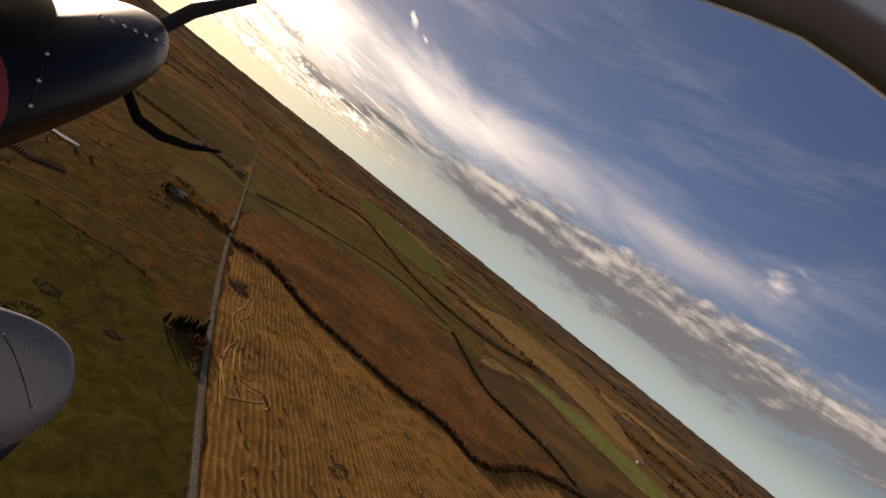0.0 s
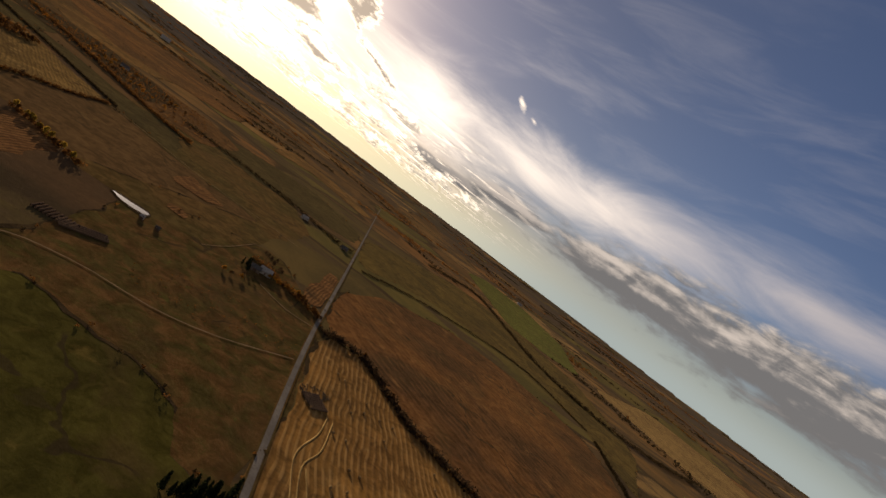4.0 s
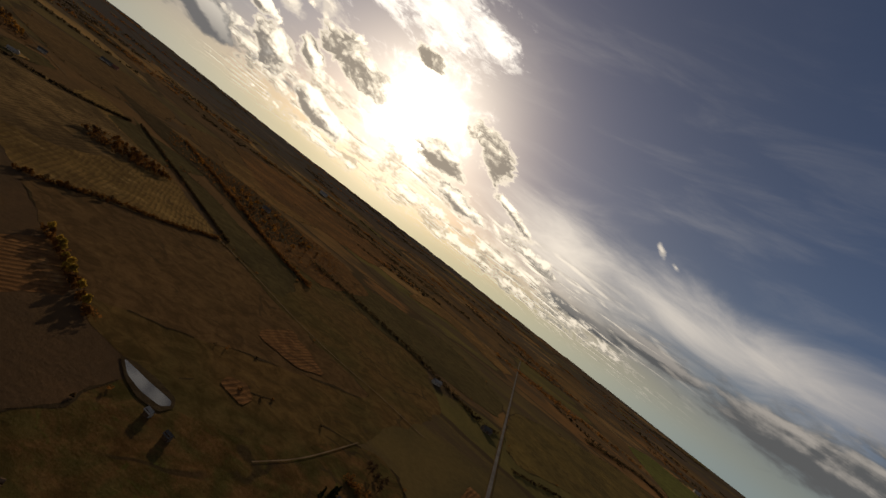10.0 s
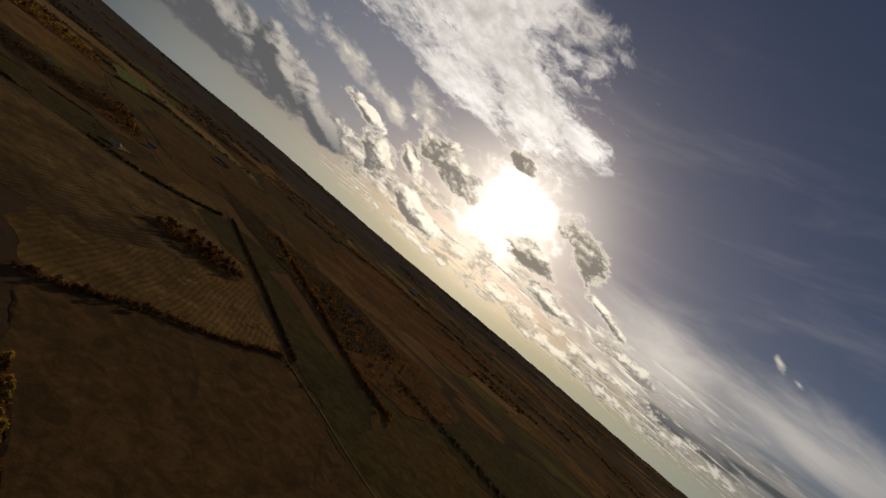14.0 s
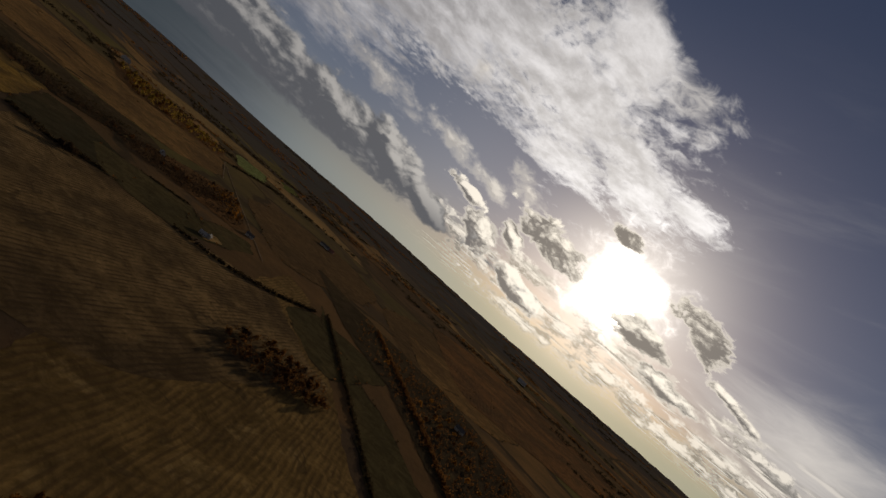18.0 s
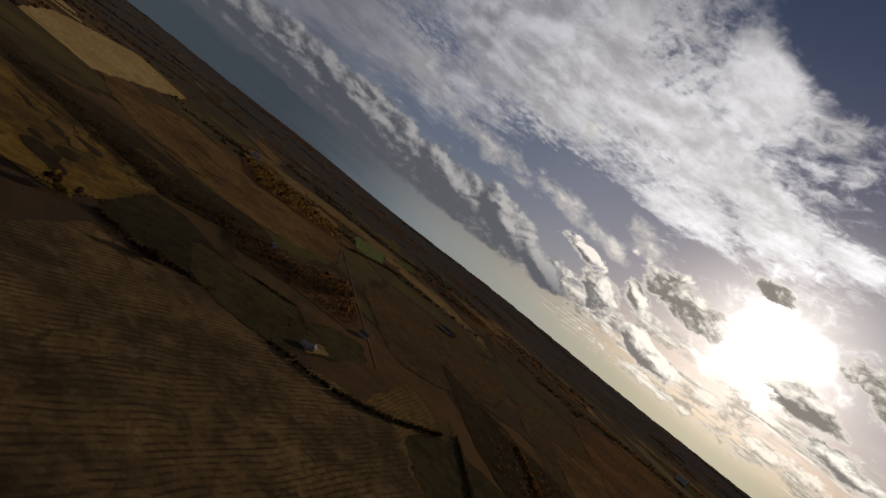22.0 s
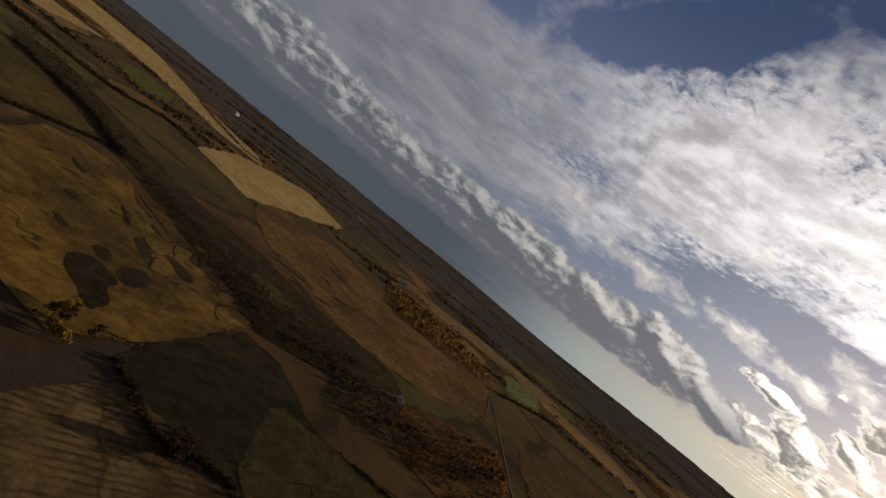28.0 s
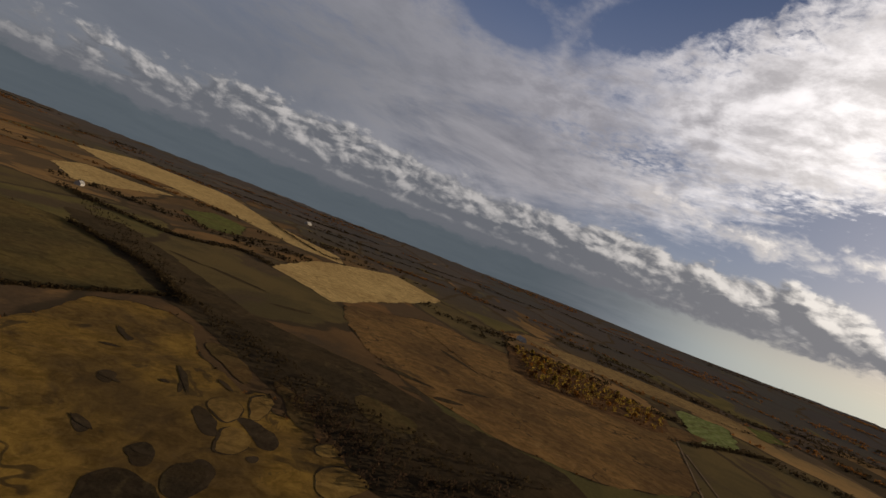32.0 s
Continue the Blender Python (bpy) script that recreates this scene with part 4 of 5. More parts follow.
def tuft_mesh(name, centres, radii, per, size, mat):
    """Many small bent leaf clumps (two triangles each) in egg-shaped bushes about the centres."""
    centres, radii = np.asarray(centres, float), np.asarray(radii, float)
    n = len(centres) * per
    c, r = np.repeat(centres, per, 0), np.repeat(radii, per, 0)
    way_ = rng.normal(size=(n, 3))
    way_ /= np.linalg.norm(way_, axis=1, keepdims=True)
    at = c + way_ * r * (rng.random((n, 1)) ** 0.45)
    u = rng.normal(size=(n, 3))
    u /= np.linalg.norm(u, axis=1, keepdims=True)
    v = np.cross(u, rng.normal(size=(n, 3)))
    v /= np.linalg.norm(v, axis=1, keepdims=True) + 1e-9
    s = size * (0.5 + rng.random((n, 1)))
    verts = np.stack([at - u * s, at - v * s * 0.7, at + u * s, at + v * s * 0.7 + way_ * s * 0.4], 1).reshape(-1, 3)
    k = np.arange(n) * 4
    faces = np.concatenate([np.stack([k, k + 1, k + 2], 1), np.stack([k, k + 2, k + 3], 1)])
    me = bpy.data.meshes.new(name)
    me.from_pydata(verts.tolist(), [], faces.tolist())
    me.materials.append(MAT[mat])
    return me


def limb(bm, a, b, ra, rb, sides=6):
    """A tapered round bar from a to b."""
    a, b = Vector(a), Vector(b)
    q = (b - a).to_track_quat("Z", "Y").to_matrix()
    rings = [[bm.verts.new(p + q @ Vector((math.cos(k * math.tau / sides) * r, math.sin(k * math.tau / sides) * r, 0))) for k in range(sides)] for p, r in ((a, ra), (b, rb))]
    for k in range(sides):
        bm.faces.new((rings[0][k], rings[0][(k + 1) % sides], rings[1][(k + 1) % sides], rings[1][k]))
    bm.faces.new(rings[1])
    bm.faces.new(rings[0][::-1])


def make_tree(tall, wide, mat, label, per=70, size=0.62, cone=False):
    """A tree: tapered trunk with limbs, and a ragged crown of leaf clumps."""
    tree = tagged(new("tree"), label, "tree", "trees of the countryside")
    bm = bmesh.new()
    limb(bm, (0, 0, -0.6), (0.1, 0.05, tall * 0.45), 0.24, 0.15)
    limb(bm, (0.1, 0.05, tall * 0.45), (0, 0, tall * 0.9), 0.15, 0.03)
    ends = []
    for k in range(7):
        a, z0 = k * 2.4, tall * (0.28 + 0.07 * k)
        reach = wide * (0.9 - 0.09 * k)
        end = (math.cos(a) * reach, math.sin(a) * reach, z0 + tall * 0.16)
        limb(bm, (0.05, 0, z0), end, 0.09, 0.025, 5)
        ends.append(end)
    part("trunk", bm, MAT["bark"], tree)
    if cone:
        cs = [(0, 0, tall * (0.14 + 0.1 * k)) for k in range(9)]
        rs = [(wide * (1 - 0.1 * k), wide * (1 - 0.1 * k), tall * 0.08) for k in range(9)]
        me = tuft_mesh("crown", cs, rs, 26, size * 0.9, mat)
    else:
        cs = [*ends, (0, 0, tall * 0.62), (0.2, 0.1, tall * 0.85)]
        rs = [(wide * 0.5, wide * 0.5, tall * 0.15)] * 7 + [(wide * 0.75, wide * 0.75, tall * 0.25), (wide * 0.45, wide * 0.45, tall * 0.16)]
        me = tuft_mesh("crown", cs, rs, per // 3, size, mat)
    crown = new("crown", me)
    crown.parent = tree
    return tree


KINDS = {
    "bare": [make_tree(8.0, 2.6, "bare", "leafless brown roadside tree with twiggy crown", 60, 0.45), make_tree(6.2, 2.2, "bare", "small leafless brown tree in scrub", 50, 0.42)],
    "rusty": [make_tree(7.2, 2.6, "rusty", "rust-brown autumn tree in a wood"), make_tree(5.4, 2.2, "rusty", "low rust-brown autumn tree in a wood")],
    "orange": [make_tree(7.4, 2.7, "orange", "bright orange autumn tree beside the farm"), make_tree(5.6, 2.2, "orange", "small orange autumn tree in a row")],
    "yellow": [make_tree(7.0, 2.4, "yellow_leaf", "yellow autumn birch in a tree line"), make_tree(8.2, 2.3, "yellow_leaf", "tall yellow autumn birch in a wood")],
    "conifer": [make_tree(8.5, 1.9, "needles", "dark green conifer standing in a group", cone=True)],
}
used = set()


def plant(kind, x, y, scale=1.0):
    proto = KINDS[kind][rng.integers(len(KINDS[kind]))]
    m = pose(x, y, height(x, y) + 0.5, 0, 0, float(rng.random() * 360))
    s = scale * (0.8 + 0.45 * float(rng.random()))
    if proto not in used:
        used.add(proto)
        proto.matrix_basis, proto.scale = m, (s, s, s)
        return
    twin = copy_thing(proto, m)
    twin.scale = (s, s, s)


def inside(x, y, poly):
    hit = False
    if abs(x - poly[0][0]) > 1500 or abs(y - poly[0][1]) > 1500:
        return False
    for (ax, ay), (bx, by) in zip(poly, poly[1:] + poly[:1]):
        if (ay > y) != (by > y) and x < (bx - ax) * (y - ay) / (by - ay) + ax:
            hit = not hit
    return hit


def within(poly, count):
    """Random places inside an outline."""
    xs, ys = [p[0] for p in poly], [p[1] for p in poly]
    out, tries = [], 0
    while len(out) < count and tries < count * 60:
        tries += 1
        x, y = rng.uniform(min(xs), max(xs)), rng.uniform(min(ys), max(ys))
        if inside(x, y, poly):
            out.append((x, y))
    return out


def grove(poly, mix, count, scale=1.0):
    for x, y in within(poly, count):
        plant(mix[rng.integers(len(mix))], x, y, scale)


def tree_row(points, mix, gap, spread=2.0, scale=1.0):
    for q in smooth_line(points, gap):
        plant(mix[rng.integers(len(mix))], q.x + rng.normal() * spread, q.y + rng.normal() * spread, scale)


def hedge(label, points, wide, tall, mat="hedge", dense=1.0):
    line = smooth_line(points, 2.2 / dense)
    cs, rs = [], []
    for q in line:
        s = 0.6 + 0.8 * rng.random()
        for k in (-1, 0, 1):
            x, y = q.x + rng.normal() * wide * 0.22, q.y + rng.normal() * wide * 0.22
            h = tall * s * (0.35 + 0.25 * rng.random())
            cs.append((x, y, height(x, y) + h))
            rs.append((wide * 0.28 * s, wide * 0.28 * s, h * 1.05))
    tagged(new("hedge", tuft_mesh("hedge", cs, rs, 10, 0.5 + 0.05 * wide, mat)), label, "hedge", "field hedges")


def thicket(label, poly, count, tall, mat, wide=2.6, per=9, size=0.75):
    cs, rs = [], []
    for x, y in within(poly, count):
        s = 0.5 + rng.random()
        h = tall * 0.5 * s
        cs.append((x, y, height(x, y) + h + 0.6))
        rs.append((wide * s * 0.6, wide * s * 0.6, h))
    tagged(new("scrub", tuft_mesh("scrub", cs, rs, per, size, mat)), label, "scrub", kind="stuff")


hedge("thick brown bushy hedge winding between two brown fields", [(-174, 525), (-139, 540), (-71, 500), (-9, 484), (48, 475), (102, 480), (149, 455), (216, 537), (281, 580), (341, 606)], 9.0, 4.2, "bare", dense=1.3)
hedge("straggling dark hedge along a brown field", [(114, 966), (168, 750), (217, 711), (270, 676), (306, 620)], 6.5, 4.0)
hedge("broad dark belt of bushes below the green field", [(-410, 1527), (-285, 1741), (-37, 1316), (113, 1209), (254, 1241), (385, 1368)], 16.0, 6.0, dense=0.5)
hedge("bushy brown hedge from the farm to the road", [(-277, 548), (-240, 546), (-195, 542)], 6.0, 4.2, "rusty")
hedge("row of rough yellowing bushes by the ploughed field", [(-456, 430), (-431, 435), (-397, 435), (-373, 437)], 5.0, 4.0, "rusty")
hedge("low rusty hedge at the foot of the stubble field", [(-538, 425), (-542, 451), (-562, 492), (-571, 541), (-600, 613)], 5.0, 3.0, "rusty")
hedge("dark hedge below the small farm", [(-927, 446), (-920, 507), (-944, 570), (-988, 633)], 6.0, 3.4)
hedge("dark straight hedge between olive fields", [(-1060, -63), (-1134, -62), (-1222, -65)], 7.0, 3.4)
hedge("dark tree-lined ditch beside an olive field", [(-1275, -358), (-1266, -175), (-1217, -40)], 14.0, 5.0, dense=0.7)
hedge("thin dark hedge along an olive strip", [(-293, 827), (-215, 962), (-43, 1095), (99, 1007)], 5.0, 2.6, dense=0.6)
hedge("dark hedge across the distant meadow", [(-708, 835), (-619, 866), (-495, 887), (-373, 877), (-356, 898)], 9.0, 4.5, dense=0.6)
hedge("dark hedge edging the crop strip", [(-1010, 656), (-773, 641), (-603, 628)], 4.5, 2.6)
hedge("dark hedge between crop strip and scrub", [(-1134, 784), (-849, 757), (-690, 735), (-582, 735)], 8.0, 4.5, "rusty")
hedge("dark ditch bank with dead reeds", [(-1054, 395), (-1056, 421), (-1059, 446)], 3.0, 1.6)
hedge("broken dark hedge on the far slope", [(-2358, -1000), (-2171, -621), (-2183, -537)], 12.0, 5.0, dense=0.4)
hedge("dark belt of bushes at the foot of the straw fields", [(-1439, -681), (-1450, -536), (-1494, -406), (-1633, -393), (-1624, -305)], 22.0, 6.0, dense=0.4)
hedge("row of dark bushes beside the paddock", [(-1756, 480), (-1871, 549), (-2001, 646)], 12.0, 6.0, dense=0.5)
hedge("straggly dark hedge beside the dark field", [(-948, 279), (-940, 302), (-932, 323), (-934, 335), (-942, 346), (-946, 368)], 6.0, 3.2)
thicket("dark clump of bushes at the furrowed field", [(-937, 326), (-950, 328), (-950, 340), (-938, 348), (-931, 342)], 40, 3.5, "hedge")

thicket("dense leafless scrub along the boggy valley", [(-1150, 133), (-1181, 162), (-1149, 265), (-1201, 309), (-1215, 393), (-1254, 502), (-1132, 442), (-1112, 377), (-1136, 301), (-1103, 256), (-1134, 194)], 900, 4.2, "bare")
thicket("dark bog scrub beside the golden field", [(-1252, -114), (-1232, 31), (-1208, 162), (-1219, 244), (-1254, 340), (-1137, 282), (-1141, 228), (-1150, 188), (-1169, 90)], 500, 3.0, "hedge")
thicket("dark scrub on the valley slope", [(-1439, -662), (-1401, -413), (-1281, -121), (-1221, -72), (-1272, -240)], 260, 4.0, "hedge")
thicket("rust-brown scrub beside the crop strip", [(-1167, 758), (-1088, 834), (-1041, 904), (-919, 933), (-814, 914), (-714, 742), (-794, 731), (-893, 730), (-994, 698)], 520, 3.6, "rusty")
thicket("dark brown scrub along the crop strip", [(-1038, 778), (-1007, 846), (-916, 922), (-829, 1016), (-640, 808), (-677, 748), (-829, 747)], 420, 4.0, "rusty")
thicket("mixed scrub in the copse by the lane", [(-1226, 354), (-1259, 392), (-1317, 456), (-1359, 498), (-1193, 523), (-1121, 508), (-1122, 472), (-1123, 418)], 420, 3.6, "bare")
thicket("yellow and brown undergrowth of an autumn wood", [(-1987, 102), (-2074, 167), (-2012, 309), (-1890, 447), (-1744, 435), (-1696, 337), (-1674, 226)], 420, 5.0, "rusty", 4.0, 8, 1.3)
thicket("rough dark tussocks in the grazing land", [(-249, 393), (-235, 454), (-188, 483), (-146, 457), (-166, 421), (-193, 389), (-216, 367)], 160, 0.6, "rusty", 1.6, 5, 0.35)
thicket("rust-brown crowded trees of a small wood", [(-763, 510), (-786, 530), (-788, 570), (-777, 606), (-732, 610), (-723, 586), (-720, 550), (-732, 517)], 200, 6.0, "rusty", 3.2, 12, 0.7)
thicket("yellow-leaved crowded trees of an autumn wood", [(-1970, 113), (-2052, 171), (-1993, 311), (-1884, 444), (-1756, 432), (-1706, 336), (-1699, 222)], 260, 8.0, "yellow_leaf", 5.0, 9, 1.5)
thicket("orange bushes in the lane copse", [(-1284, 450), (-1350, 497), (-1193, 520), (-1137, 502)], 90, 4.5, "orange", 3.0, 9, 0.8)
grove([(-762, 511), (-784, 530), (-786, 569), (-774, 604), (-734, 608), (-726, 586), (-724, 551), (-735, 518)], ["rusty", "bare", "rusty"], 60, 1.0)
grove([(-104, 296), (-94, 311), (-88, 324), (-83, 317), (-90, 302)], ["conifer"], 30, 0.75)
grove([(-85, 304), (-81, 312), (-70, 288), (-68, 278)], ["bare", "rusty"], 26, 0.6)
grove([(-267, 517), (-269, 532), (-254, 520), (-253, 506)], ["conifer"], 8, 0.75)
grove([(-287, 573), (-288, 586), (-254, 562), (-247, 543)], ["bare"], 9, 0.8)
tree_row([(-247, 534), (-238, 538), (-227, 543), (-218, 546)], ["orange"], 3.2, 1.8, 0.75)
tree_row([(-218, 546), (-204, 544), (-184, 535)], ["rusty", "bare"], 3.6, 2.0, 0.75)
tree_row([(-255, 477), (-246, 479), (-243, 504)], ["orange", "rusty", "bare"], 6.0, 2.0, 0.6)
tree_row([(-454, 433), (-431, 435), (-397, 435), (-376, 437)], ["yellow", "yellow", "rusty"], 4.0, 1.4, 0.75)
tree_row([(-538, 428), (-542, 451), (-560, 492)], ["rusty", "bare"], 6.0, 2.0, 0.6)
tree_row([(-174, 525), (-139, 540), (-71, 500), (-9, 484), (48, 475), (102, 480), (149, 455), (216, 537), (281, 580), (341, 606)], ["bare", "rusty", "bare"], 24.0, 2.0, 0.62)
grove([(-1284, 450), (-1350, 497), (-1193, 520), (-1137, 502)], ["orange", "bare", "rusty"], 26, 1.0)
grove([(-1968, 107), (-2052, 171), (-1993, 311), (-1884, 444), (-1756, 432), (-1706, 336), (-1699, 222)], ["yellow", "orange", "rusty"], 44, 1.7)
grove([(-975, 769), (-933, 835), (-848, 905), (-733, 878), (-724, 798), (-815, 762)], ["rusty", "orange", "bare"], 22, 1.0)
grove([(-1126, 747), (-1052, 820), (-957, 872), (-849, 875), (-779, 786), (-829, 750), (-914, 737)], ["rusty", "bare", "orange"], 22, 0.9)
grove([(-1179, 290), (-1202, 397), (-1241, 489), (-1151, 450), (-1120, 380)], ["bare", "rusty", "bare"], 22, 0.9)
grove([(-931, 237), (-951, 240), (-951, 259), (-937, 270), (-921, 263)], ["bare", "bare", "yellow"], 18, 1.0)
grove([(-923, 327), (-937, 343), (-932, 352), (-919, 340)], ["bare"], 16, 0.9)


def far_woods():
    """Woods, shelter belts and hedge lines far out over the hills."""
    cs, rs = [], []
    for k in range(330):
        a, r = rng.uniform(0, math.tau), 1250 + 2900 * rng.random() ** 0.8
        x0, y0 = MID.x + math.cos(a) * r, MID.y + math.sin(a) * r
        t = a + math.pi / 2 + rng.normal() * 0.35
        long, wide = rng.uniform(60, 330), rng.choice([5, 9, 30, 55])
        for _ in range(int(18 + long * (0.12 + wide * 0.006))):
            s, d = rng.uniform(-long, long), rng.normal() * wide * 0.5
            x, y = x0 + math.cos(t) * s - math.sin(t) * d, y0 + math.sin(t) * s + math.cos(t) * d
            if math.hypot(x - MID.x, y - MID.y) > 4280:
                continue
            if any(inside(x, y, c) for c in open_fields):
                continue
            h = rng.uniform(2.5, 5.0)
            cs.append((x, y, height(x, y) + h * 0.7))
            rs.append((rng.uniform(4, 9), rng.uniform(4, 9), h))
    half = len(cs) // 2
    for some, mat, label in ((slice(0, half), "hedge", "dark leafless woods and hedge lines far off"), (slice(half, None), "rusty", "rust-brown woods far off on the hills")):
        tagged(new("distant_woods", tuft_mesh("distant_woods", cs[some], rs[some], 7, 2.4, mat)), label, "woods", kind="stuff")


far_woods()


def margin_bushes():
    """Single bushes and tussocks scattered along the field edges."""
    cs, rs = [], []
    for x, y, half in margin_spots:
        if rng.random() < 0.30 and noise.noise((x / 90, y / 90, 9.0)) > -0.08:
            h = rng.uniform(0.5, 1.7)
            cs.append((x + rng.normal() * 2, y + rng.normal() * 2, height(x, y) + h * 0.8 + 0.3))
            rs.append((h * 1.2, h * 1.2, h))
    for some, mat, label in ((slice(0, None, 2), "hedge", "dark bushes scattered along the field edges"), (slice(1, None, 2), "rusty", "rust-brown bushes scattered along the field edges")):
        tagged(new("bushes", tuft_mesh("bushes", cs[some], rs[some], 12, 0.6, mat)), label, "bushes", kind="stuff")


margin_bushes()

# ---- farm buildings ----


def plaster(name, a, b, rough=0.8):
    def build(n, bsdf):
        p = n.node("ShaderNodeTexCoord").outputs["Object"]
        n.put(bsdf.inputs["Base Color"], n.mix(n.step(n.noise(p, 0.9, 5), 0.35, 0.7), a, b))
    return material(name, build, rough)


MAT.update(
    white_wall=plaster("whitewashed_wall", (0.36, 0.32, 0.26), (0.26, 0.235, 0.195)),
    brick_wall=plaster("brown_brick_wall", (0.24, 0.13, 0.085), (0.17, 0.10, 0.07)),
    wood_wall=plaster("weathered_boards", (0.16, 0.12, 0.085), (0.10, 0.075, 0.055)),
    pale_roof=plaster("pale_sheet_roof", (0.27, 0.245, 0.21), (0.19, 0.175, 0.15), 0.6),
    red_roof=plaster("dull_red_roof", (0.22, 0.085, 0.055), (0.15, 0.065, 0.045)),
    slate_roof=plaster("grey_slate_roof", (0.085, 0.077, 0.068), (0.06, 0.055, 0.05)),
    glass=plaster("dark_window_glass", (0.03, 0.035, 0.04), (0.05, 0.055, 0.06), 0.1),
    door=plaster("brown_door", (0.10, 0.06, 0.035), (0.07, 0.045, 0.03)),
)


def box(bm, x, y, z, sx, sy, sz, bevel=0.0):
    made = bmesh.ops.create_cube(bm, size=1.0, matrix=Matrix.Translation((x, y, z)) @ Matrix.Diagonal((sx, sy, sz, 1)))["verts"]
    if bevel:
        bmesh.ops.bevel(bm, geom=list({e for v in made for e in v.link_edges}), offset=bevel, segments=2, affect="EDGES")


def house(label, place_, turn, long, deep, tall, wall, roof, name="house", windows=3, chimney=True):
    """A gabled building: walls, two roof slopes with eaves, chimney, door, windows with sills."""
    x, y = place_[0]
    top = new(name)
    top.matrix_world = pose(x, y, height(x, y) + 0.35, 0, 0, turn)
    tagged(top, label, "barn" if name == "barn" else "house", "farm buildings")
    rise = deep * 0.42
    bm = bmesh.new()
    low = [bm.verts.new((sx * long / 2, sy * deep / 2, -0.5)) for sx, sy in ((-1, -1), (1, -1), (1, 1), (-1, 1))]
    up = [bm.verts.new((sx * long / 2, sy * deep / 2, tall)) for sx, sy in ((-1, -1), (1, -1), (1, 1), (-1, 1))]
    ridge = [bm.verts.new((s * long / 2, 0, tall + rise)) for s in (-1, 1)]
    bm.faces.new((low[0], low[1], up[1], up[0]))
    bm.faces.new((low[2], low[3], up[3], up[2]))
    bm.faces.new((low[1], low[2], up[2], ridge[1], up[1]))
    bm.faces.new((low[3], low[0], up[0], ridge[0], up[3]))
    part("wall", bm, MAT[wall], top)
    for s in (-1, 1):
        bm = bmesh.new()
        a, b = Vector((0, s * (deep / 2 + 0.5), tall - 0.5 * rise / deep * 2 + 0.05)), Vector((0, -s * 0.05, tall + rise + 0.08))
        off = (b - a).cross(Vector((1, 0, 0))).normalized() * 0.14
        off = off if off.z > 0 else -off
        h = long / 2 + 0.45
        vs = [bm.verts.new(q) for q in (a + Vector((-h, 0, 0)), a + Vector((h, 0, 0)), b + Vector((h, 0, 0)), b + Vector((-h, 0, 0)))]
        vs += [bm.verts.new(v.co + off) for v in vs]
        for f in ((0, 1, 2, 3), (7, 6, 5, 4), (0, 4, 5, 1), (1, 5, 6, 2), (2, 6, 7, 3), (3, 7, 4, 0)):
            bm.faces.new([vs[k] for k in f])
        part("roof", bm, MAT[roof], top)
    if chimney:
        bm = bmesh.new()
        box(bm, long * 0.22, deep * 0.08, tall + rise + 0.35, 0.7, 0.7, 1.5, 0.05)
        part("chimney", bm, MAT["brick_wall"], top)
    bm = bmesh.new()
    box(bm, 0, -deep / 2 - 0.03, 1.0, 1.0 if name == "house" else 3.0, 0.12, 2.0 if name == "house" else 2.8, 0.02)
    part("door", bm, MAT["door"], top)
    for s in (-1, 1):
        for k in range(windows):
            wx_ = (k + 0.5) / windows * long - long / 2
            if s < 0 and abs(wx_) < 1.4:
                continue
            bm = bmesh.new()
            box(bm, wx_, s * (deep / 2 + 0.03), tall * 0.55, 1.0, 0.1, 1.2, 0.02)
            win = part("window", bm, MAT["glass"], top)
            bm = bmesh.new()
            box(bm, wx_, s * (deep / 2 + 0.08), tall * 0.55 - 0.66, 1.2, 0.2, 0.08)
            part("sill", bm, MAT["white_wall"], win)


house("white farmhouse with pale sheet roof among orange trees", [(-253, 535)], 35, 11, 6.5, 3.0, "white_wall", "pale_roof")
house("weathered timber barn beside dark conifers", [(-257, 525)], 30, 9, 5.5, 2.8, "wood_wall", "slate_roof", "barn", 1, False)
house("small pale cottage far down the meadow", [(-435, 856)], 70, 12, 5.5, 3.2, "white_wall", "pale_roof")
house("low grey shed in the meadow", [(-355, 866)], 60, 12, 7, 3.0, "wood_wall", "slate_roof", "barn", 2, False)
house("tiny pale hut beside the pond", [(-309, 445)], 20, 3.0, 2.4, 2.0, "white_wall", "pale_roof", "barn", 1, False)
house("small dark hut near the pond", [(-296, 449)], 20, 3.0, 2.4, 1.8, "wood_wall", "slate_roof", "barn", 1, False)
house("white farmhouse with pale roof by a green paddock", [(-970, 473)], 75, 9, 5, 2.6, "white_wall", "pale_roof")
house("second white farm building in the same yard", [(-974, 480)], -10, 8, 5, 2.8, "white_wall", "pale_roof", "barn", 2, False)
house("pale roadside cottage beside the lane", [(-1127, 532)], 80, 12, 6, 3.2, "white_wall", "slate_roof")
house("white house half hidden in bare scrub", [(-1236, 376)], 20, 12, 6.5, 3.2, "white_wall", "pale_roof")
house("long pale farm building near the lane", [(-1626, 751)], 60, 26, 10, 4.0, "white_wall", "slate_roof", "barn", 5, False)
house("brown house beside the far lane", [(-1622, 771)], 60, 16, 9, 4.0, "brick_wall", "red_roof")
house("pale house among rusty trees", [(-913, 860)], 40, 14, 8, 3.6, "white_wall", "slate_roof")
house("small white house below the green fields", [(-232, 2600)], 30, 26, 12, 5.0, "white_wall", "pale_roof")
house("pale barn at the edge of the straw fields", [(-2847, -1223)], 10, 40, 18, 6.0, "white_wall", "pale_roof", "barn", 6, False)
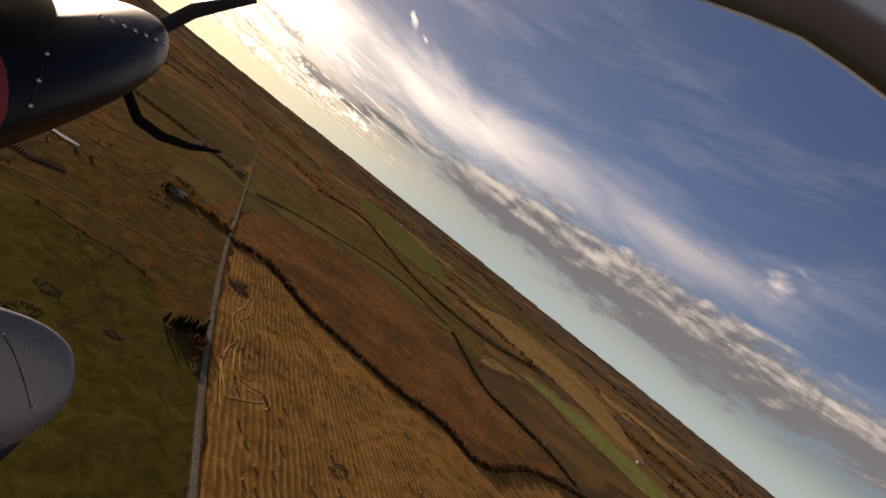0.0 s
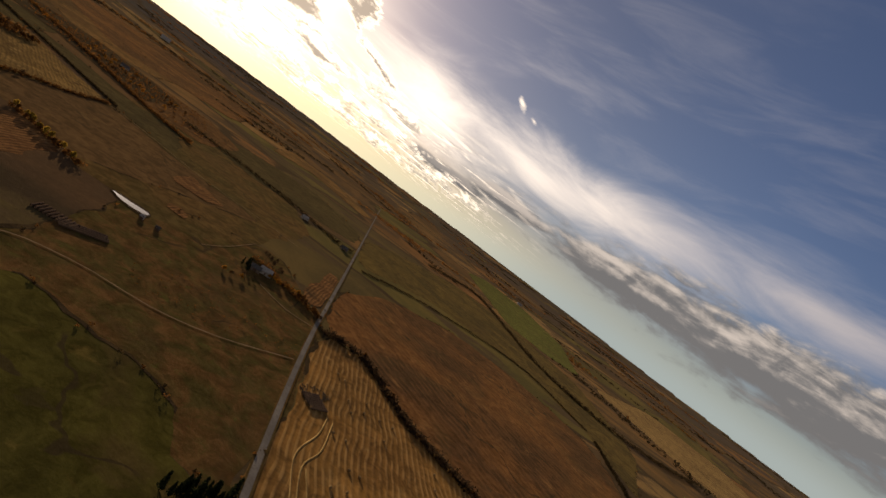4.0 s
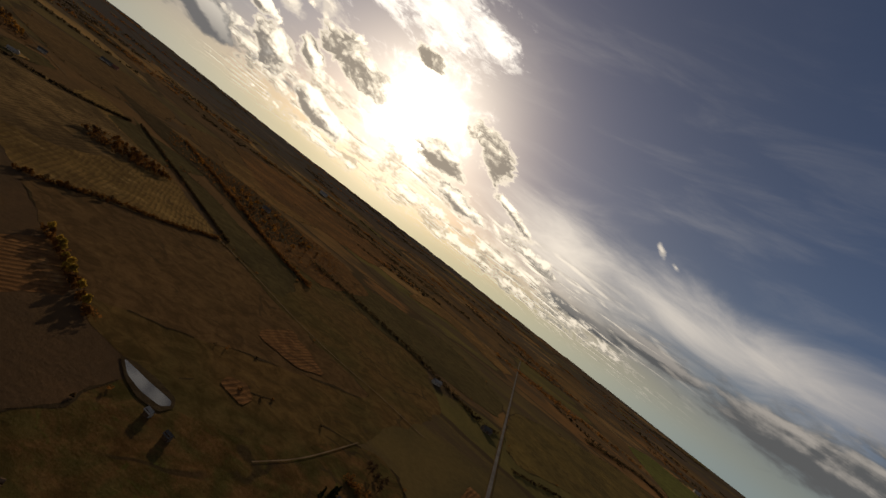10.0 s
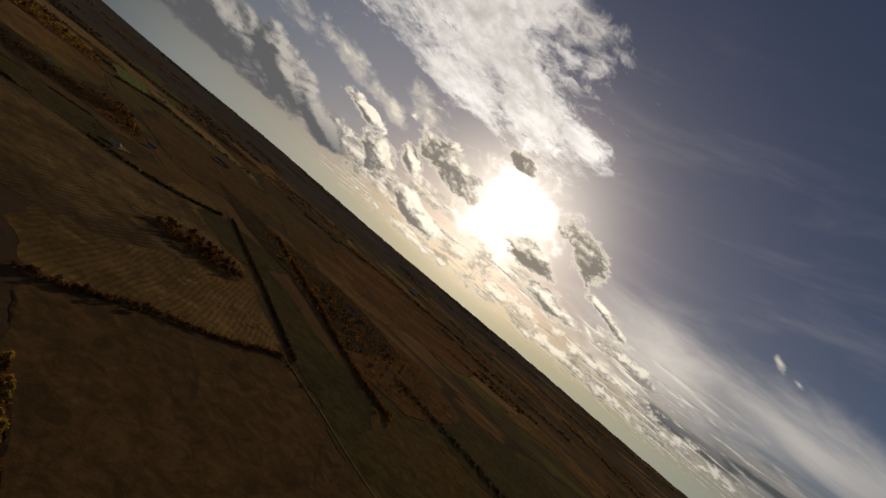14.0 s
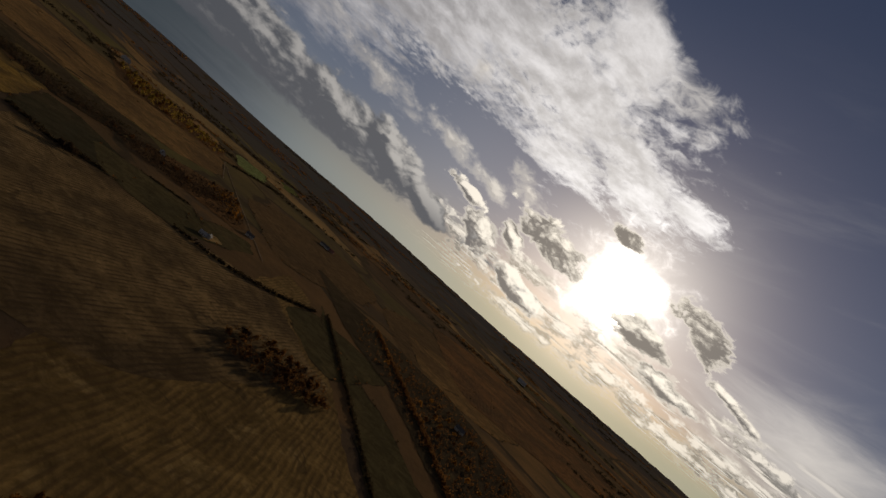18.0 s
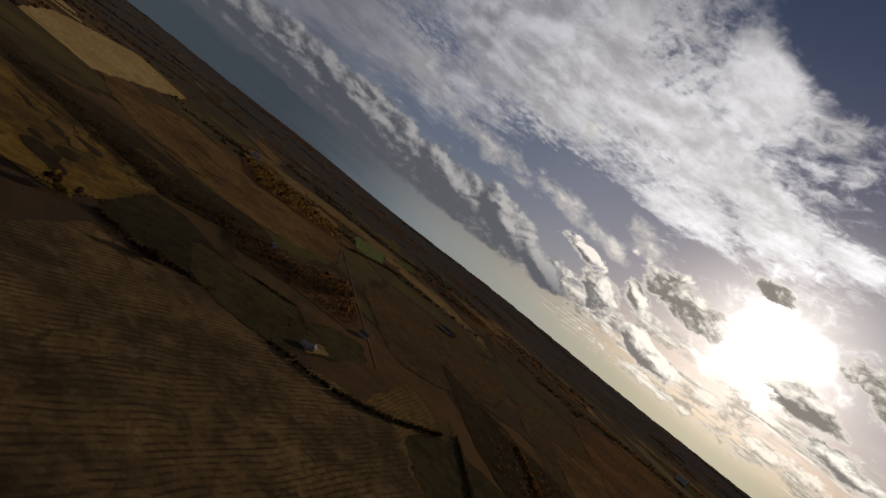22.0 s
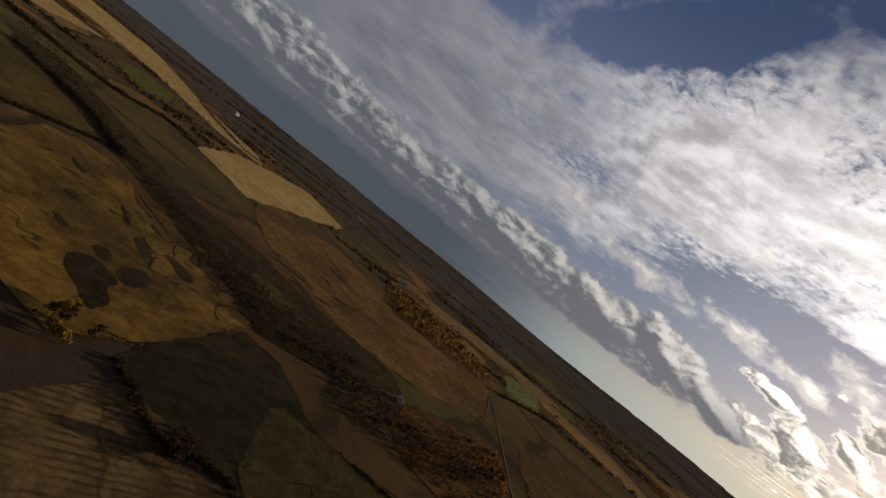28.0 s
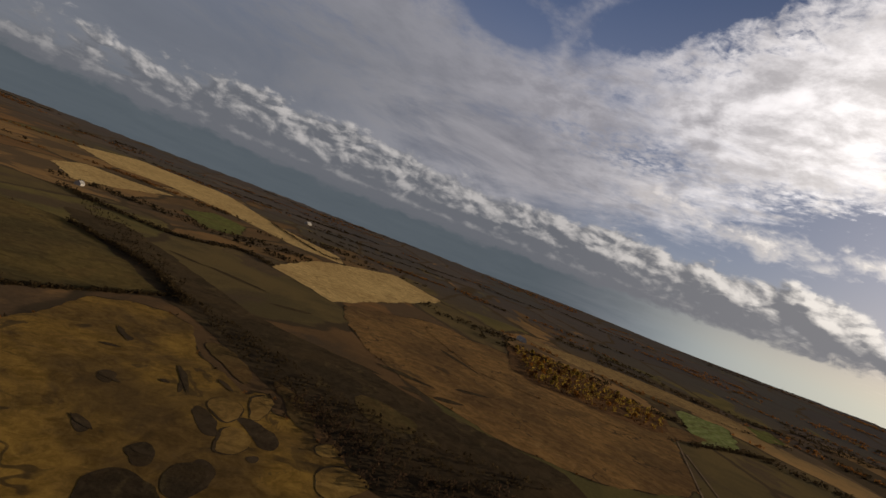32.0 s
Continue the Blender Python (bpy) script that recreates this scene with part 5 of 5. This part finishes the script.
house("white barn beyond the brown field", [(-2182, 84)], 40, 34, 14, 6.0, "white_wall", "pale_roof", "barn", 5, False)
house("pale shed beside the hedge-lined ditch", [(-1518, -765)], 40, 22, 12, 5.0, "white_wall", "pale_roof", "barn", 3, False)
house("bright metal-roofed barn far below the sun", [(-2093, 1899)], 50, 40, 22, 7.0, "white_wall", "pale_roof", "barn", 5, False)
house("white house on the slope beyond the striped crop", [(663, 1170)], 15, 14, 8, 4.0, "white_wall", "pale_roof")

# ---- hay bales, bale stacks, heaps ----


def hay(n, bsdf):
    p = n.node("ShaderNodeTexCoord").outputs["Object"]
    other = n.node("ShaderNodeObjectInfo").outputs["Random"]
    tint = n.mix(n.noise(p, 6.0, 5, 0.7), (0.30, 0.19, 0.08), (0.15, 0.095, 0.042))
    n.put(bsdf.inputs["Base Color"], n.mix(1.0, tint, n.mix(other, (0.7, 0.7, 0.7), (1.1, 1.1, 1.1)), "MULTIPLY"))


MAT["hay"] = material("rolled_hay", hay)
MAT["old_hay"] = plaster("dark_weathered_hay", (0.12, 0.075, 0.045), (0.06, 0.04, 0.028))


def bale_mesh(name, long, r, mat):
    """A rolled bale lying on its side: rounded rims, dished ends."""
    bm = bmesh.new()
    prof = [(-long / 2 + 0.06, 0.0), (-long / 2, r * 0.6), (-long / 2 + 0.03, r * 0.92), (-long / 2 + 0.12, r), (long / 2 - 0.12, r), (long / 2 - 0.03, r * 0.92), (long / 2, r * 0.6), (long / 2 - 0.06, 0.0)]
    rings = [[bm.verts.new((x, math.cos(k * math.tau / 14) * q, math.sin(k * math.tau / 14) * q + r)) for k in range(14)] if q else [bm.verts.new((x, 0, r))] for x, q in prof]
    for a, b in zip(rings, rings[1:]):
        for k in range(14):
            j = (k + 1) % 14
            face = [a[0], b[k], b[j]] if len(a) == 1 else [a[k], a[j], b[0]] if len(b) == 1 else [a[k], a[j], b[j], b[k]]
            bm.faces.new(face)
    bmesh.ops.recalc_face_normals(bm, faces=bm.faces[:])
    return mesh_of(name, bm, MAT[mat])


bale = bale_mesh("hay_bale", 1.5, 0.75, "hay")
STUBBLE = [(-141, 472), (-128, 515), (-63, 479), (-2, 457), (52, 449), (103, 448), (147, 426), (116, 353), (42, 259), (-5, 210), (-48, 268)]
for x, y in within(STUBBLE, 90):
    ob = new("hay_bale", bale)
    ob.matrix_world = pose(x, y, height(x, y) + 0.06, 0, 0, float(rng.random() * 180))
    tagged(ob, "round straw bale lying in the stubble field", "hay bale", "bales in the stubble")


def bale_stack(label, at, turn, rows, along, gap):
    """Parallel rows of old bales set end to end."""
    x, y = at[0]
    stack = new("bale_stack")
    stack.matrix_world = pose(x, y, height(x, y) + 0.06, 0, 0, turn)
    tagged(stack, label, "bale stack", "stored bales")
    me = bale_mesh("bale", 1.55, 0.78, "old_hay")
    for r in range(rows):
        for k in range(along):
            ob = new("bale", me)
            ob.parent = stack
            ob.matrix_basis = pose((k - along / 2) * 1.6 + float(rng.normal()) * 0.12, (r - rows / 2) * gap, 0, 0, 0, float(rng.normal()) * 2)


bale_stack("dark weathered bales stored in short parallel rows", [(-289, 368)], 118, 10, 7, 2.4)
bale_stack("dark weathered bales stored in four long rows", [(-276, 379)], 62, 4, 17, 2.6)
bale_stack("dark old bales stacked in a block at the roadside", [(-115, 426)], 60, 8, 8, 2.0)
MAT["stone"] = plaster("field_stones", (0.12, 0.085, 0.05), (0.07, 0.05, 0.03))


def stone_mesh():
    bm = bmesh.new()
    bmesh.ops.create_icosphere(bm, subdivisions=1, radius=1.0)
    for v in bm.verts:
        v.co *= 0.75 + 0.5 * float(rng.random())
    return mesh_of("stone", bm, MAT["stone"])


STONES = [stone_mesh() for _ in range(4)]


def heap(label, at, wide, count, high):
    """A ring-shaped heap of cleared stones and roots."""
    x, y = at[0]
    pile = new("stone_heap")
    pile.matrix_world = pose(x, y, height(x, y) + 0.03, 0, 0, float(rng.random() * 90))
    tagged(pile, label, "stone heap", "heaps in the pasture")
    for k in range(count):
        a, r = rng.random() * math.tau, wide * (0.35 + 0.65 * rng.random() ** 0.6)
        s = float(rng.uniform(0.25, 0.8))
        ob = new("stone", STONES[k % 4])
        ob.parent = pile
        ob.matrix_basis = pose(math.cos(a) * r * 1.3, math.sin(a) * r * 0.8, s * 0.2 + high * (1 - r / wide) * 0.6, 0, 0, float(rng.uniform(0, 360))) @ Matrix.Diagonal((s, s * 0.7, s * 0.5, 1))


heap("low ring of cleared stones in the green crop", [(-144, 252)], 6.5, 90, 0.8)
heap("low ring of cleared stones and roots in the crop", [(-133, 227)], 7.0, 100, 0.8)
heap("small heap of cleared stones in the green crop", [(-105, 256)], 4.0, 70, 0.8)
heap("broad grey heap of rubble in the stubble corner", [(-121, 435)], 9.0, 130, 1.2)
heap("dark rubble patch in the stubble field", [(33, 289)], 7.5, 110, 0.7)

# ---- the aircraft that carries the camera, where the flight begins ----


def paint(name, colour, rough, metal=0.0, gloss=0.28):
    def build(n, bsdf):
        p = n.node("ShaderNodeTexCoord").outputs["Object"]
        smear = n.noise(p, 3.0, 5, 0.6)
        n.put(bsdf.inputs["Base Color"], n.mix(smear, tuple(c * 0.8 for c in colour), tuple(min(c * 1.15, 1) for c in colour)))
        n.put(bsdf.inputs["Roughness"], n.step(smear, 0.2, 0.8, rough * 0.75, rough * 1.3))
        bsdf.inputs["Metallic"].default_value = metal
        bsdf.inputs["Specular IOR Level"].default_value = gloss
    return material(name, build, rough)


NAVY = paint("navy_gloss_paint", (0.006, 0.006, 0.009), 0.38, 0.0, 0.12)
SILVER = paint("silver_paint", (0.19, 0.185, 0.185), 0.30, 0.3, 0.3)
CREAM = paint("cream_paint", (0.30, 0.28, 0.17), 0.35)
RED = paint("red_paint", (0.30, 0.006, 0.006), 0.5)
BLACK = paint("matt_black", (0.012, 0.012, 0.013), 0.5)
RUBBER = paint("tyre_rubber", (0.02, 0.019, 0.018), 0.8)
STEEL = paint("polished_rivet", (0.6, 0.6, 0.6), 0.25, 0.9)
POLISHED = paint("polished_wing_skin", (0.34, 0.37, 0.46), 0.16, 0.6)

aircraft = new("aircraft")
aircraft.matrix_world = look((0.0, 0.01, 147.98), (0.04, 99.95, 144.59), 38.49)
tagged(aircraft, "light aircraft with navy cowling and silver wheel fairing in flight", "aircraft")


def loft(sections, sides=40):
    """A closed skin through oval sections: depth ahead, middle x and y, half width, half height, squareness."""
    bm = bmesh.new()
    rings = []
    for ahead, x, y, a, b, sq in sections:
        ring = []
        for k in range(sides):
            u = k * math.tau / sides
            c, s = math.cos(u), math.sin(u)
            ring.append(bm.verts.new((x + a * math.copysign(abs(c) ** sq, c), y + b * math.copysign(abs(s) ** sq, s), -ahead)))
        rings.append(ring)
    for p, q in zip(rings, rings[1:]):
        for k in range(sides):
            bm.faces.new((p[k], p[(k + 1) % sides], q[(k + 1) % sides], q[k]))
    bm.faces.new(rings[0][::-1])
    bm.faces.new(rings[-1])
    bmesh.ops.recalc_face_normals(bm, faces=bm.faces[:])
    for f in bm.faces:
        f.smooth = True
    return bm


def bulge(start, end, x, y, a, b, sq, power, dx=0.0, dy=0.0, steps=14):
    out = []
    for k in range(steps + 1):
        s = k / steps
        r = max((1 - s ** power) ** (1 / power), 0.02)
        out.append((start + (end - start) * s, x + dx * s, y + dy * s, a * r, b * r, sq))
    return out


def rivets(points, parent, r=0.006):
    for x, y, z in points:
        bm = bmesh.new()
        bmesh.ops.create_icosphere(bm, subdivisions=2, radius=r, matrix=Matrix.Translation((x, y, z)))
        part("rivet", bm, STEEL, parent)


def skin_point(sections, ahead, angle):
    """The place on a loft at a depth and an angle round it."""
    for p, q in zip(sections, sections[1:]):
        if p[0] <= ahead <= q[0]:
            s = (ahead - p[0]) / (q[0] - p[0])
            _, x, y, a, b, sq = [u + (v - u) * s for u, v in zip(p, q)]
            c, d = math.cos(radians(angle)), math.sin(radians(angle))
            return (x + a * math.copysign(abs(c) ** sq, c), y + b * math.copysign(abs(d) ** sq, d), -ahead)


cowl_shape = [(0.3, -1.90, -0.15, 0.665, 0.295, 0.85)] + bulge(1.342, 2.752, -1.89, 0.397, 0.665, 0.295, 0.85, 3.0, 0.043, 0.746, 24)
cowling = part("cowling", loft(cowl_shape), NAVY, aircraft, "glossy navy engine cowling with rivet rows")
rivets([skin_point(cowl_shape, d, a) for d, a in ((1.956, 33), (1.985, 28), (2.034, 23), (2.087, 18), (2.154, 13), (2.239, 8), (2.348, 3))], cowling, 0.009)
rivets([skin_point(cowl_shape, d, a) for d, a in ((1.582, 13), (1.533, 1), (1.511, -9))], cowling, 0.008)
bm = bmesh.new()
seam = [skin_point(cowl_shape, d, a) for d, a in ((1.688, 28), (1.586, 14), (1.536, 2), (1.511, -8), (1.515, -19))]
for a, b in zip(seam, seam[1:]):
    limb(bm, a, b, 0.003, 0.003, 5)
part("panel_seam", bm, BLACK, cowling)
band = [(1.30, -1.89, 0.375, 0.668, 0.298, 0.85), (1.375, -1.89, 0.414, 0.668, 0.298, 0.85), (1.43, -1.888, 0.443, 0.668, 0.298, 0.85)]
part("stripe", loft(band), RED, cowling, "red stripe behind the cowling")

spat_shape = [(0.3, -2.3, -0.36, 0.12, 0.25, 0.9)] + bulge(1.269, 1.853, -1.807, -0.39, 0.136, 0.311, 0.9, 2.3, 0.456, -0.055, 24)
fairing = part("wheel_fairing", loft(spat_shape), SILVER, aircraft, "rounded silver wheel fairing with a seam")
bm = bmesh.new()
seam = [skin_point(spat_shape, d, a) for d, a in ((1.64, 35), (1.656, 20), (1.675, 1), (1.697, -21), (1.733, -62))]
for a, b in zip(seam, seam[1:]):
    limb(bm, a, b, 0.0025, 0.0025, 5)
part("panel_seam", bm, BLACK, fairing)
rivets([skin_point(spat_shape, d, a) for d, a in ((1.643, 34), (1.675, 6), (1.708, -24))], fairing, 0.006)
bm = bmesh.new()
tyre_m = Matrix.Translation((-1.50, -0.53, -1.66)) @ Matrix.Rotation(radians(90), 4, "Y")
prof = [(1.05 * r, 0.75 * h) for r, h in [(0.02, 0.05), (0.10, 0.065), (0.155, 0.06), (0.175, 0.03), (0.18, 0.0), (0.175, -0.03), (0.155, -0.06), (0.10, -0.065), (0.02, -0.05)]]
rings = [[bm.verts.new(tyre_m @ Vector((r * math.cos(k * math.tau / 28), r * math.sin(k * math.tau / 28), h))) for k in range(28)] for r, h in prof]
for p, q in zip(rings, rings[1:]):
    for k in range(28):
        bm.faces.new((p[k], p[(k + 1) % 28], q[(k + 1) % 28], q[k]))
part("tyre", bm, RUBBER, aircraft, "black tyre showing below the fairing")


def blade(points, wide):
    """A curved tapering propeller blade with a rounded section."""
    bm = bmesh.new()
    line = [Vector(p) for p in points]
    rings = []
    for k, p in enumerate(line):
        t = (line[min(k + 1, len(line) - 1)] - line[max(k - 1, 0)]).normalized()
        side = t.cross(Vector((0, 0, 1))).normalized()
        nrm = t.cross(side)
        s = k / (len(line) - 1)
        chord = wide * (0.75 + 0.6 * s - 1.15 * s ** 2.5)
        rings.append([bm.verts.new(p + side * math.cos(a) * chord / 2 + nrm * math.sin(a) * chord * 0.09) for a in [j * math.tau / 12 for j in range(12)]])
    for p, q in zip(rings, rings[1:]):
        for k in range(12):
            bm.faces.new((p[k], p[(k + 1) % 12], q[(k + 1) % 12], q[k]))
    bm.faces.new(rings[0][::-1])
    bm.faces.new(rings[-1])
    bmesh.ops.recalc_face_normals(bm, faces=bm.faces[:])
    return bm


def at_depth(u, v, d):
    """A place in the aircraft's own axes, d metres ahead."""
    return (u * d, v * d, -d)


hub = (-1.66, 1.10, -2.70)
part("propeller_blade", blade([hub, at_depth(-0.556, 0.435, 2.72), at_depth(-0.49, 0.468, 2.73), at_depth(-0.43, 0.480, 2.73), at_depth(-0.366, 0.487, 2.74)], 0.10), BLACK, aircraft, "curved matt black propeller blade")
part("propeller_blade", blade([hub, at_depth(-0.622, 0.31, 2.72), at_depth(-0.60, 0.255, 2.73), at_depth(-0.555, 0.222, 2.73), at_depth(-0.50, 0.202, 2.73), at_depth(-0.435, 0.190, 2.74)], 0.07), BLACK, aircraft, "curved matt black propeller blade")
part("propeller_blade", blade([hub, (-2.1, 1.4, -2.73), (-2.4, 1.75, -2.74), (-2.7, 2.05, -2.75)], 0.10), BLACK, aircraft, "curved matt black propeller blade")
part("spinner", loft(bulge(2.66, 2.95, -1.72, 1.12, 0.16, 0.16, 1.0, 2.0)), NAVY, aircraft)


def sheet_between(rows, mat, name, label, thick):
    """A panel through rows of points, given a thickness."""
    bm = bmesh.new()
    grid = [[bm.verts.new(p) for p in row] for row in rows]
    for p, q in zip(grid, grid[1:]):
        for k in range(len(p) - 1):
            bm.faces.new((p[k], p[k + 1], q[k + 1], q[k]))
    for f in bm.faces:
        f.smooth = True
    bm.normal_update()
    ext = bmesh.ops.solidify(bm, geom=bm.faces[:], thickness=thick)
    del ext
    return part(name, bm, mat, aircraft, label)


# wing over the camera: a polished leading edge with a rounded lip
edge_line = [(0.44, 0.52), (0.50, 0.488), (0.60, 0.452), (0.70, 0.412), (0.79, 0.352), (0.875, 0.288), (0.98, 0.18)]
lip = [(0.0, 0.0, 1.25), (0.012, 0.012, 1.22), (0.03, 0.035, 1.20), (0.10, 0.12, 1.16), (0.22, 0.28, 1.12), (0.5, 0.6, 1.05)]
sheet_between([[(u * d + ox, v * d + oy, -d) for u, v in edge_line] for ox, oy, d in lip], POLISHED, "wing", "polished metal wing skin mirroring the sky", 0.02)
sheet_between([[(-1.75 + 0.22 * k, 0.60 + 0.62 * j + 0.02 * k, -1.30 - 0.9 * j + 0.05 * k) for k in range(4)] for j in range(2)], CREAM, "fuselage_panel", "cream fuselage panel above the cowling", 0.02)
